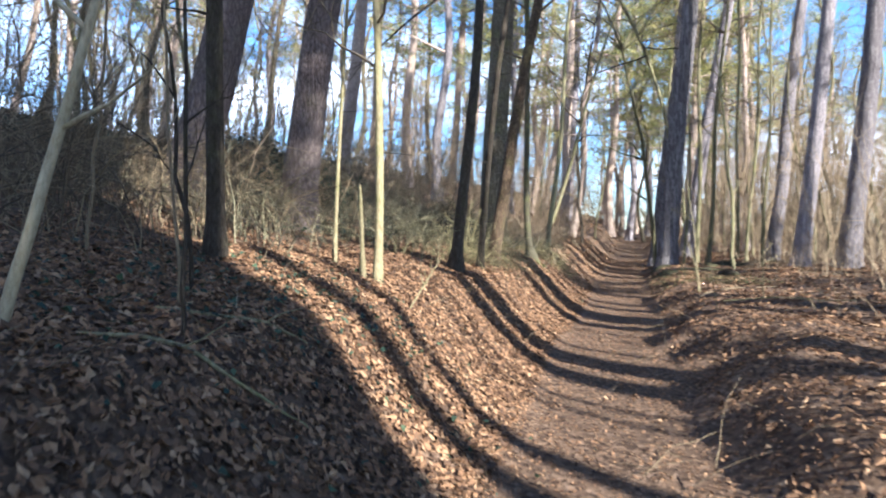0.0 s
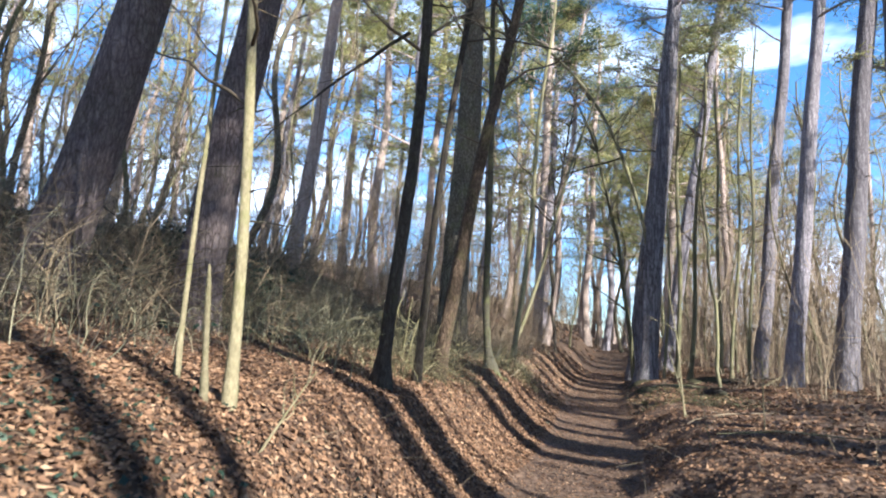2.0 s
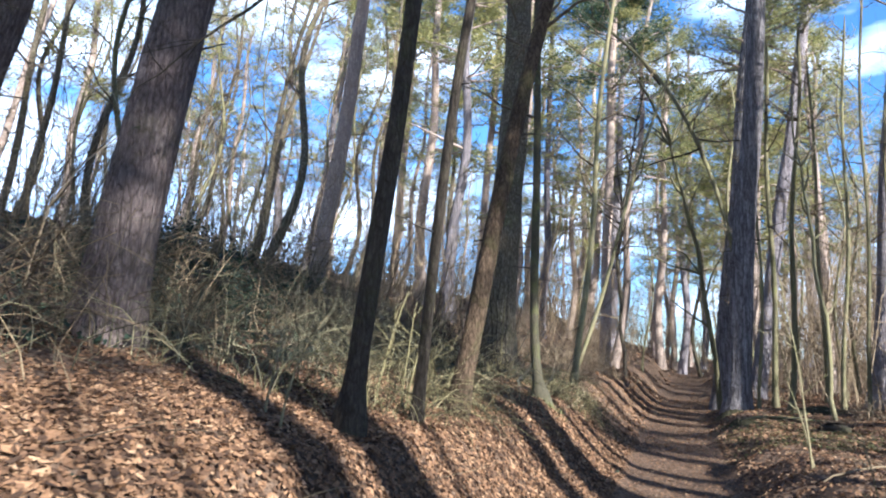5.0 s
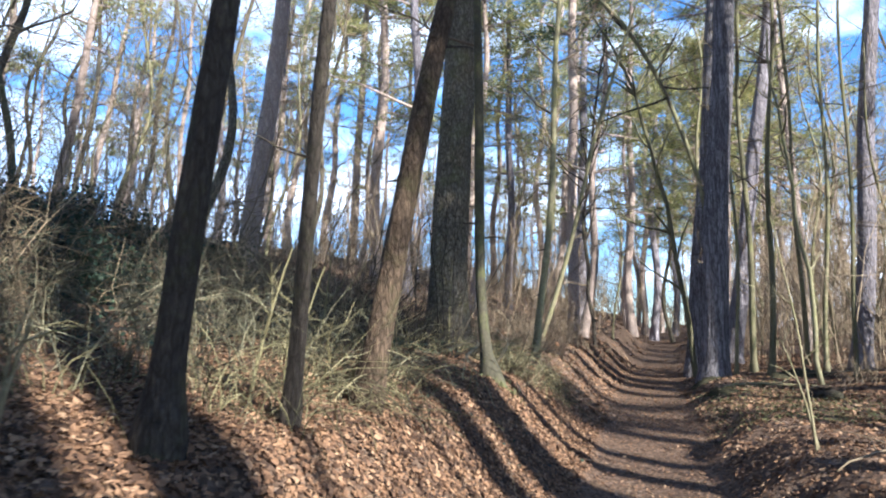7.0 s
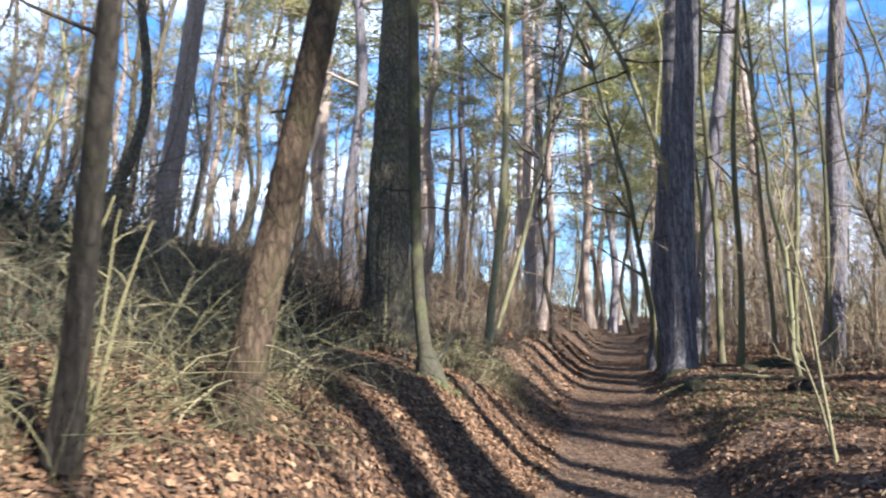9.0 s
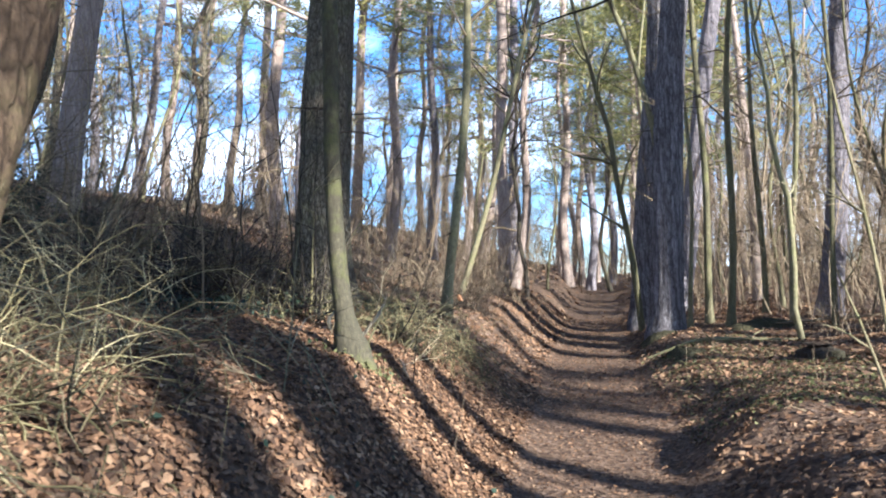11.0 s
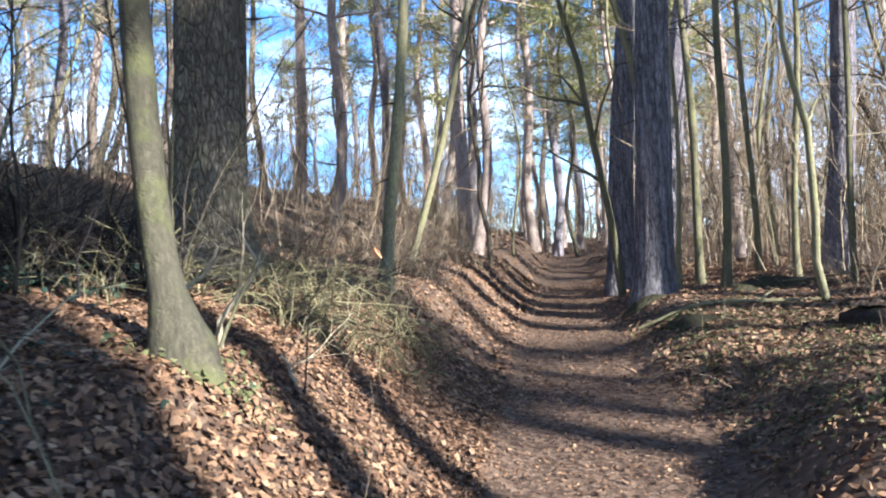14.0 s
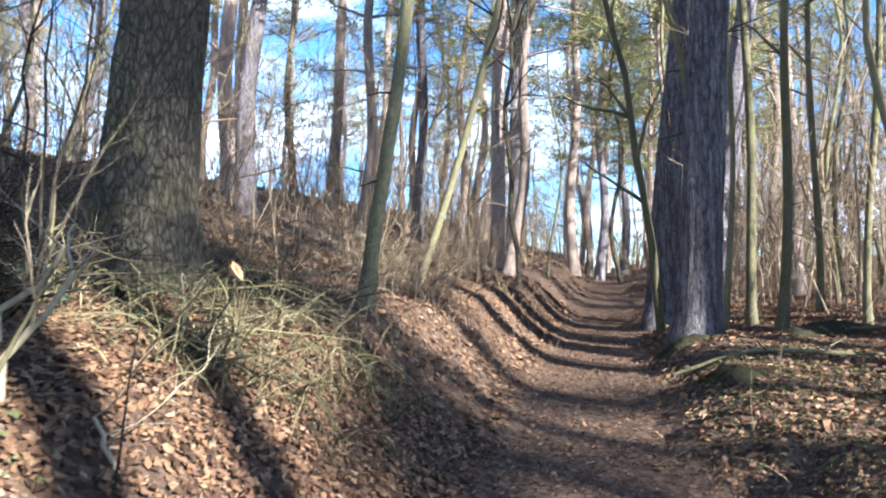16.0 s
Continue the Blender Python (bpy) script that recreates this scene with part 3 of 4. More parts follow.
KINDS = [
    template("pine", 71, 18, 0.22, PINE_BARK, "pine_tree", "tall pine with a bare trunk and high crown", 36, 5.0),
    template("pine", 72, 16, 0.18, RED_BARK, "pine_tree", "tall reddish pine with a bare trunk and high crown", 32, 4.4),
    template("pine", 73, 19, 0.25, RED_BARK, "pine_tree", "tall pine with a bare trunk and wide crown", 36, 5.0),
    template("bare", 74, 13, 0.12, OAK_BARK, "bare_tree", "bare brown-barked winter tree", 22, 3.5),
    template("bare", 75, 11, 0.07, SMOOTH_BARK, "bare_tree", "slender bare greenish winter tree", 20, 2.6),
    template("bare", 76, 14, 0.14, OAK_BARK, "bare_tree", "bare brown-barked winter tree", 24, 4.0),
    template("bare", 77, 9, 0.05, SMOOTH_BARK, "bare_tree", "thin bare winter tree", 18, 1.8),
    template("pine", 78, 17, 0.2, RED_BARK, "pine_tree", "distant pine with a bare trunk and high crown", 24, 3.6),
    template("pine", 79, 15, 0.16, PINE_BARK, "pine_tree", "distant pine with a bare trunk and high crown", 22, 3.4),
    template("bare", 80, 11, 0.09, OAK_BARK, "bare_tree", "distant bare winter tree", 12, 2.5),
]
SPOTS = []


def stand(x, y, kind, lean=(0, 0), s=1.0, turn=None):
    turn = rng.uniform(0, 6.283) if turn is None else turn
    tilt = Matrix.Identity(4)
    tilt[0][2], tilt[1][2] = lean
    m = Matrix.Translation((x, y, gz(x, y) - 0.1)) @ tilt @ Matrix.Rotation(turn, 4, "Z") @ Matrix.Scale(s, 4)
    SPOTS.append((x, y))
    first = not KINDS[kind].get("placed", 0)
    if first:
        KINDS[kind]["placed"] = 1
        KINDS[kind].matrix_basis = m
    else:
        ob = copy_thing(KINDS[kind], m)
        ob.matrix_basis = m
        del ob["placed"]


def free(x, y, gap):
    return all((x - a) ** 2 + (y - b) ** 2 > gap * gap for a, b in SPOTS)


def scatter(n, xr, yr, kinds, gap, keep, lean=(0.0, 0.0), spread=0.04):
    made = tries = 0
    while made < n and tries < n * 40:
        tries += 1
        x, y = rng.uniform(*xr), rng.uniform(*yr)
        if not keep(x, y, float((x - trail_x(y)) * 0.97)) or not free(x, y, gap):
            continue
        stand(x, y, int(rng.choice(kinds)), (lean[0] + rng.normal(0, spread), lean[1] + rng.normal(0, spread)), rng.uniform(0.8, 1.15))
        made += 1


# ahead, on both sides of the path
for tx, ty, kd, lx in ((2.2, 29, 0, 0.03), (6.4, 26.8, 6, 0.0), (8.9, 34.5, 2, 0.07), (9.4, 38, 1, 0.08), (12.6, 40, 0, 0.05), (3.8, 33, 1, 0.08), (0.6, 24, 1, 0.1), (-1.5, 20, 0, 0.1), (-3, 24, 2, 0.08), (11.4, 36, 3, 0.03)):
    stand(tx, ty, kd, (lx, 0.0))
scatter(34, (-22, 8), (19, 52), [0, 1, 2, 1, 2, 3, 4, 4, 6, 5], 1.4, lambda x, y, u: u < -2.0, (0.17, 0.0), 0.06)
scatter(30, (4, 22), (22, 52), [0, 1, 2, 1, 2, 3, 4, 4, 6, 5], 1.5, lambda x, y, u: (2.0 < u < 7) or (y > 38 and -2 < u < 7), (0.05, 0.0), 0.06)
scatter(30, (12, 46), (20, 52), [4, 4, 9, 6, 4, 1], 1.6, lambda x, y, u: u > 6, (0.03, 0.0))
scatter(105, (-40, 70), (46, 100), [7, 8, 7, 8, 9], 1.6, lambda x, y, u: True, (0.04, 0.0))
# the slope above the path
scatter(30, (-22, -5), (2, 30), [3, 4, 5, 4, 6, 1], 1.5, lambda x, y, u: u < -7.2, (0.21, 0.03), 0.06)
scatter(16, (-30, -7), (-14, 6), [3, 5, 1, 6], 2.2, lambda x, y, u: u < -7.5, (0.1, 0.02), 0.05)
# unseen pines far up the slope, added to block skylight
scatter(12, (-34, -10), (-20, -4), [7, 8], 2.0, lambda x, y, u: u < -13, (0.08, 0.0))
# the wood on the other side
scatter(16, (9, 24), (12, 26), [3, 4, 6, 4, 6], 1.0, lambda x, y, u: u > 4.2, (0.04, 0.0), 0.07)
scatter(26, (10, 36), (14, 36), [4, 4, 6, 4, 4, 9], 1.2, lambda x, y, u: u > 4.5, (0.03, 0.0))

# unseen sunward trunks added in bands to cast shadow stripes with clear lanes between
A_SUN = np.array([math.sin(SUN_AZ), math.cos(SUN_AZ)])
A_SIDE = np.array([-A_SUN[1], A_SUN[0]])
BANDS = [(-11.0, -10.2), (-10.3, -9.5), (-9.6, -8.8), (-8.9, -8.1), (-8.2, -7.4), (-7.5, -6.8), (-6.9, -6.3), (-6.35, -5.8), (-5.9, -5.35), (-5.4, -4.8), (-4.9, -4.25), (-3.82, -3.46), (-3.14, -2.92), (-1.98, -1.88), (-1.6, -1.5), (-1.0, -0.42), (-0.22, 0.16), (0.06, 0.42), (0.78, 0.91), (1.75, 1.83), (2.35, 2.44), (2.87, 3.37), (3.58, 4.1), (4.02, 4.6), (5.22, 5.57), (6.02, 6.34), (7.44, 7.9), (8.24, 8.66), (9.3, 9.6), (10.5, 10.9), (12.6, 13.1), (13.95, 14.5), (15.7, 16.1), (17.15, 17.75), (18.5, 18.9)]
PATH_Y = np.linspace(-40, 60, 401)
PATH_W = trail_x(PATH_Y) * A_SIDE[0] + PATH_Y * A_SIDE[1]
for q, (w0, w1) in enumerate(BANDS):
    r = (w1 - w0) / 2
    wc_ = (w0 + w1) / 2
    yy = float(np.interp(wc_, PATH_W, PATH_Y))
    base = np.array([trail_x(yy), yy])
    s = [9.5, 13.0, 11.0, 15.0][q % 4] + (13.0 if 7 < wc_ < 12 else 0.0)
    p = A_SIDE * wc_ + A_SUN * (base @ A_SUN + s)
    # crown base and reach are set to shade the slope and cut skylight
    if r > 0.16:
        big_tree("pine_tree", p[0], p[1], (0, 0), r * 1.03, 19, PINE_BARK, "unseen grey-brown pine added to cast shadow on the path", 200 + q, sides=12, boughs=44 if wc_ < 13.5 else 14, tuft=0.6 if wc_ < 8 else 0.3, blades=9, per=7 if wc_ < 8 else 9, start=(8.0 if 2.5 < wc_ < 4.6 else 10.5) if wc_ < 8 else (3.2 if wc_ < 12 else 8.0), reach=4.6 if wc_ < 7 else 1.1, taper=0.8, nstub=2, bend=0.02)
    else:
        big_tree("young_tree", p[0], p[1], (0, 0), r * 1.1, 11, SMOOTH_BARK, "slender greenish pole of a young tree", 200 + q, "oak", sides=10, boughs=5, start=7.5, taper=0.75, nstub=0, bend=0.01)
    SPOTS.append((p[0], p[1]))
# unseen trees added behind the camera to close the wood and cut skylight
scatter(26, (-24, 20), (-34, -13), [7, 8], 1.8, lambda x, y, u: abs(u) > 2.2 and float(np.dot((x, y), A_SIDE)) < -7, (0.03, 0.0))

# the long bough that droops from the dark tree over the bank
bg = np.random.default_rng(300)
ln, rr = limb_lines((0.16, 0.05, 4.3), (-0.7, 0.1, -0.45), 2.4, 0.024, -0.5, 9, 0.12, bg)
bough = Geo()
tubes(bough, ln[None], rr[None], 6)
part("bough", bough, DARK_BARK, dark_tree)
P, R = sprays(ln, 16, 0.2, 0.8, 0.006, bg, 0.2, 4, 0.6)
tw = Geo()
tubes(tw, P, R, 3)
tagged(part("branchwork", tw, DARK_BARK, dark_tree), kind="stuff")

# ---------------------------------------------------------------- brush and litter


def stems(name, n, place, hmin, hmax, r, mat, label, category, arch=0.6, k=6, up=1.0, twigs=0, seed=1, pull=(0.0, 0.0)):
    """Thin bent stalks out of the ground, in one mesh."""
    g = np.random.default_rng(seed)
    x, y = place(g, n)
    z = ground_z(x, y) - 0.03
    a = g.uniform(0, 6.283, n)
    tilt = np.abs(g.normal(0, 0.45, n))
    h = np.stack([np.cos(a) * tilt + pull[0], np.sin(a) * tilt + pull[1], np.full(n, up)], 1)
    L = g.uniform(hmin, hmax, n)
    p = np.stack([x, y, z], 1)
    pts = [p]
    for q in range(k - 1):
        h = h / np.linalg.norm(h, axis=1, keepdims=True)
        p = p + h * (L / (k - 1))[:, None]
        pts.append(p)
        h = h + g.normal(0, 0.2, (n, 3)) + np.stack([np.cos(a) * 0.12, np.sin(a) * 0.12, np.full(n, -0.17)], 1) * arch * g.uniform(0.2, 2.0, (n, 1))
    P = np.stack(pts, 1)
    R = (r * g.uniform(0.6, 1.4, n))[:, None] * np.linspace(1, 0.3, k)
    geo = Geo()
    tubes(geo, P, R, 3)
    if twigs:
        m = n * twigs
        src = np.repeat(np.arange(n), twigs)
        q = g.integers(1, k - 1, m)
        b = P[src, q]
        d = P[src, q + 1] - b
        d = d / np.linalg.norm(d, axis=1, keepdims=True) + g.normal(0, 0.6, (m, 3))
        d /= np.linalg.norm(d, axis=1, keepdims=True)
        l2 = L[src] * g.uniform(0.12, 0.4, m)
        T3 = np.stack([b, b + d * (l2 * 0.5)[:, None], b + (d + g.normal(0, 0.25, (m, 3))) * l2[:, None]], 1)
        tubes(geo, T3, R[src, q][:, None] * np.array([0.6, 0.45, 0.25]), 3)
    ob = new(name, geo.mesh(name, mat))
    return tagged(ob, label, category, kind="stuff")


def strip(u0, u1, y0, y1, clump=0.0):
    """Places along the path, between two distances from it; clump gathers them in tussocks."""
    def pick(g, n):
        y = g.uniform(y0, y1, n)
        u = g.uniform(u0, u1, n)
        if clump:
            c = max(4, int(n / 14))
            cy, cu = g.uniform(y0, y1, c), g.uniform(u0, u1, c)
            w = g.integers(0, c, n)
            y, u = cy[w] + g.normal(0, clump, n), cu[w] + g.normal(0, clump, n)
        return trail_x(y) + u / 0.97, y
    return pick


def patch(cx, cy, rx, ry):
    def pick(g, n):
        return cx + g.normal(0, rx, n), cy + g.normal(0, ry, n)
    return pick


stems("bramble_thicket", 700, strip(-8.5, -4.5, -1.5, 8, 0.25), 0.8, 2.0, 0.007, TWIG, "tangled dark bramble stems on the slope", "brush", 1.5, 7, 1.0, 4, 1)
stems("bramble_thicket", 210, strip(-3.4, -2.05, 1.2, 5.0, 0.25), 0.5, 1.4, 0.0045, STEM, "arching olive-green stems at the edge of the bank", "brush", 1.6, 8, 1.1, 3, 2)
stems("bramble_thicket", 200, strip(-4.2, -2.4, 7.0, 11, 0.3), 0.4, 1.2, 0.005, STEM, "arching olive-green stems around the oak", "brush", 1.6, 8, 1.0, 3, 13)
stems("bramble_thicket", 180, strip(-2.1, -1.5, 7.6, 9.2, 0.14), 0.35, 0.95, 0.006, STEM, "arching olive-green shrub overhanging the path", "brush", 1.9, 8, 0.9, 3, 3, (0.35, -0.1))
stems("bramble_thicket", 500, strip(-9.0, -4.2, 7.0, 16, 0.3), 0.6, 1.7, 0.006, TWIG, "tangled dark stems on the slope", "brush", 1.2, 7, 1.0, 4, 4)
stems("bramble_thicket", 420, strip(-8.0, -3.6, -7.0, -1.0, 0.3), 0.6, 1.8, 0.006, TWIG, "tangled dark dry stems on the slope", "brush", 1.1, 7, 1.0, 4, 14)
stems("bramble_thicket", 500, strip(-4.4, -1.8, 10.5, 20, 0.25), 0.4, 1.3, 0.006, STRAW, "green and brown stems on the far bank", "brush", 1.2, 6, 1.0, 4, 5)
stems("dry_undergrowth", 1000, strip(-14, -2.0, 16, 42, 0.3), 0.6, 2.0, 0.009, STRAW, "dry straw-brown undergrowth beneath the trees", "brush", 0.6, 5, 1.4, 3, 6)
stems("dry_undergrowth", 1500, strip(1.9, 26, 15, 44, 0.35), 0.5, 2.0, 0.009, STRAW, "dry straw-brown undergrowth beneath the trees", "brush", 0.6, 5, 1.4, 3, 7)
stems("dry_undergrowth", 420, strip(3.4, 12, 6, 15, 0.25), 0.3, 1.3, 0.005, STRAW, "dry brown stalks beside the path", "brush", 0.9, 6, 1.2, 3, 8)
stems("dry_undergrowth", 700, strip(-16, -6, -6, 18, 0.3), 0.5, 1.8, 0.007, STRAW, "dry stalks on the slope", "brush", 0.8, 6, 1.2, 4, 9)
stems("dry_undergrowth", 1300, strip(-30, 45, 42, 75, 0.5), 1.2, 3.4, 0.02, STRAW, "far dry undergrowth beneath the trees", "brush", 0.4, 4, 1.6, 3, 10)
# mostly unseen thicket, added so its shadow covers the path's edge
stems("dry_undergrowth", 1100, strip(4.8, 7.8, -13, 4.2, 0.5), 0.4, 1.6, 0.012, STRAW, "dense dry thicket added beside the path to shade its edge", "brush", 0.8, 5, 1.3, 2, 15)
# brush largely out of view, put here to darken the ground beside the path
stems("dry_undergrowth", 300, strip(3.4, 5.0, -9, 1.5, 0.35), 0.5, 1.3, 0.01, STRAW, "low dry brush added to shade the edge of the path", "brush", 0.9, 5, 1.2, 3, 68)
stems("bare_saplings", 300, strip(-16, -2.6, 14, 40), 2.0, 5.0, 0.011, STRAW, "thin bare twiggy saplings between the trees", "saplings", 0.25, 7, 2.2, 12, 16, (0.2, 0.0))
stems("bare_saplings", 380, strip(2.4, 26, 16, 46), 2.0, 6.5, 0.014, STRAW, "thin bare twiggy saplings between the trees", "saplings", 0.25, 7, 2.2, 12, 17)
stems("bare_saplings", 300, strip(-18, -5.5, -5, 16), 1.6, 5.0, 0.012, STRAW, "thin bare twiggy saplings on the slope", "saplings", 0.3, 7, 2.0, 14, 18, (0.3, 0.05))
stems("bare_saplings", 120, strip(4.5, 14, 7, 16), 1.5, 5.0, 0.012, STRAW, "thin bare twiggy saplings beside the path", "saplings", 0.3, 7, 2.2, 12, 19)
stems("bare_saplings", 260, strip(3.6, 20, 12, 34), 4.0, 9.0, 0.016, STRAW, "tall thin bare saplings beside the path", "saplings", 0.2, 8, 2.6, 16, 44)
stems("bare_saplings", 300, strip(-9, 12, 38, 62), 2.5, 8.0, 0.025, STRAW, "far thin bare saplings between the pines", "saplings", 0.2, 6, 2.4, 9, 20)
stems("bramble_thicket", 150, strip(-5.2, -3.2, -2.5, 2.2, 0.3), 0.6, 1.5, 0.005, GREY_STEM, "grey-green tangle of thin stems along the bank", "brush", 1.2, 7, 1.0, 6, 61)
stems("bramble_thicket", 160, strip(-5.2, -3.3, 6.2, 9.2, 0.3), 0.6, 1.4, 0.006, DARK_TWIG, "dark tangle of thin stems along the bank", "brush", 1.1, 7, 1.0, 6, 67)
stems("bramble_thicket", 260, strip(-4.9, -2.3, 2.0, 6.2, 0.35), 0.7, 1.7, 0.005, GREY_STEM, "grey-green tangle of thin stems along the bank", "brush", 1.1, 7, 1.1, 6, 62)
stems("bramble_thicket", 420, strip(-7.5, -4.0, -4.0, 10.0, 0.4), 0.8, 2.2, 0.006, TWIG, "dark tangle of thin stems up the slope", "brush", 1.0, 7, 1.2, 6, 63)
stems("bare_saplings", 180, strip(4.0, 24, 17, 50), 4.5, 11.0, 0.02, STRAW, "tall thin twiggy saplings on the level ground", "saplings", 0.25, 8, 2.4, 22, 64)
stems("bare_saplings", 110, strip(-20, -3.0, 17, 48), 4.5, 11.0, 0.015, STRAW, "tall thin twiggy saplings on the slope", "saplings", 0.25, 8, 2.2, 22, 65, (0.4, 0.0))
stems("bare_saplings", 60, strip(-20, -7.0, -4, 17), 3.5, 8.0, 0.013, STRAW, "tall thin twiggy saplings up the slope", "saplings", 0.25, 8, 2.2, 22, 66, (0.5, 0.0))
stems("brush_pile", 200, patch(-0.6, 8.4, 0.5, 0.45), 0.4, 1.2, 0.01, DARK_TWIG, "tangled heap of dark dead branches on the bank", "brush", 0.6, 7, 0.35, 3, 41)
stems("twig_litter", 900, strip(-6, 5, -8, 16), 0.15, 0.7, 0.004, TWIG, "fallen twigs scattered on the leaves", "twigs", 0.3, 5, 0.08, 0, 12)


def leaves(name, n, place, size, mat, label, category, seed, lift=0.016, flat=0.25, wide=0.55):
    """Curled leaves lying on the ground, each folded along its rib."""
    g = np.random.default_rng(seed)
    x, y = place(g, n)
    e = 0.05
    z = ground_z(x, y)
    nx, ny = -(ground_z(x + e, y) - z) / e, -(ground_z(x, y + e) - z) / e
    N = np.stack([nx, ny, np.ones(n)], 1) + g.normal(0, flat, (n, 3))
    N /= np.linalg.norm(N, axis=1, keepdims=True)
    A = np.cross(N, g.normal(0, 1, (n, 3)))
    A /= np.linalg.norm(A, axis=1, keepdims=True)
    B = np.cross(N, A)
    s = size * g.uniform(0.45, 1.35, n)[:, None]
    u = (x - trail_x(y)) * 0.97
    s = s * np.where(np.abs(u) < 0.75, 0.55, 1.0)[:, None]
    w = s * g.uniform(0.5, 1.3, (n, 1)) * wide
    c = np.stack([x, y, z], 1) + N * lift * g.uniform(0.2, 1.3, (n, 1))
    curl = g.uniform(0.03, 0.28, (n, 1)) * s
    fold = g.uniform(0.05, 0.4, (n, 1)) * w
    V = np.stack([c - A * s * 0.5 + N * curl, c - A * s * 0.15 + B * w * 0.5 + N * fold, c + A * s * 0.22 + B * w * 0.42 + N * (fold * 0.8 + curl * 0.3),
                  c + A * s * 0.5 + N * curl * 0.8, c + A * s * 0.22 - B * w * 0.42 + N * (fold * 0.9 + curl * 0.2), c - A * s * 0.15 - B * w * 0.5 + N * fold], 1)
    V += g.normal(0, 0.1, V.shape) * s[:, None]
    b = np.arange(n)[:, None] * 6
    F = np.concatenate([b + [0, 1, 2, 3], b + [0, 3, 4, 5]])
    ob = new(name, Geo().add(V.reshape(-1, 3), F).mesh(name, mat, False))
    return tagged(ob, label, category, kind="stuff")


leaves("leaf_litter", 70000, strip(-5.0, 2.6, -8, 10), 0.05, LEAF, "thick brown layer of fallen oak leaves", "leaves", 21)
leaves("leaf_litter", 80000, strip(-3.6, -0.7, -7.5, 10), 0.046, LEAF, "thick brown layer of fallen leaves on the bank", "leaves", 26, 0.024, 0.28)
leaves("leaf_litter", 40000, strip(-5.5, 6, 9, 24), 0.075, LEAF, "brown fallen leaves on the woodland floor", "leaves", 22)
leaves("leaf_litter", 10000, strip(-14, -4.8, -8, 20), 0.12, LEAF, "brown fallen leaves on the slope", "leaves", 23)
leaves("leaf_litter", 10000, strip(2.5, 9, -6, 12), 0.1, LEAF, "brown fallen leaves beside the path", "leaves", 24)
leaves("leaf_litter", 6000, strip(-20, 30, 22, 55), 0.2, LEAF, "brown fallen leaves far into the wood", "leaves", 25)


leaves("ivy", 700, patch(-2.3, -4.6, 0.7, 0.9), 0.036, IVY, "dark green ivy creeping over the leafy bank", "ivy", 31, 0.06, 0.5, 0.9)
leaves("ivy", 8000, strip(-11.0, -4.4, 0.5, 13), 0.075, IVY, "dark green ivy and evergreen leaves covering the slope", "ivy", 34, 0.1, 0.6, 0.9)
leaves("ivy", 1500, strip(-4.7, -3.2, 7.2, 10.5, 0.15), 0.055, IVY, "dark green ivy beside the brush pile", "ivy", 39, 0.12, 0.6, 0.9)
leaves("ivy", 900, patch(0.2, 9.6, 0.5, 0.6), 0.042, IVY, "dark green ivy at the foot of the oak", "ivy", 32, 0.12, 0.6, 0.9)
leaves("ivy", 90, patch(0.2, 5.6, 0.5, 0.6), 0.036, IVY, "dark green ivy among the leaves", "ivy", 33, 0.05, 0.5, 0.9)


# ---------------------------------------------------------------- single saplings, sticks and fallen wood


def stick(name, x, y, height, lean, r, mat, label, bow=(0.0, 0.0), twigs=4, tlen=0.4, seed=1, category="sapling", rise=None, kink=0.04):
    """One thin stem with its side twigs. rise: height of its foot over the ground."""
    g = np.random.default_rng(seed)
    k = 14
    h = np.linspace(0, 1, k)
    wob = np.cumsum(g.normal(0, kink, (k, 2)), 0) * height / k
    wob -= wob[0]
    line = np.stack([lean[0] * h * height + bow[0] * h * h * height + wob[:, 0], lean[1] * h * height + bow[1] * h * h * height + wob[:, 1], h * height], 1)
    root = new(name)
    root.location = (x, y, gz(x, y) - 0.03 + (rise or 0.0))
    tagged(root, label, category)
    w = Geo()
    tubes(w, line[None], (r * (1 - 0.65 * h))[None], 7)
    part("stem", w, mat, root)
    for q in range(twigs):
        i = int(g.uniform(0.25, 0.95) * (k - 1))
        a = g.uniform(0, 6.283)
        d = (line[min(i + 1, k - 1)] - line[i - 1])
        d = d / np.linalg.norm(d) * 0.7 + np.array([math.cos(a), math.sin(a), 0.2])
        ln, rr = limb_lines(line[i], d, tlen * g.uniform(0.5, 1.4), r * 0.5, 0.05, 6, 0.18, g)
        tw = Geo()
        tubes(tw, ln[None], rr[None], 4)
        P, R = sprays(ln, 3, tlen * 0.15, tlen * 0.5, r * 0.2, g, 0.2, 3, 0.6)
        tubes(tw, P, R, 3)
        part("twig", tw, mat, root)
    return root


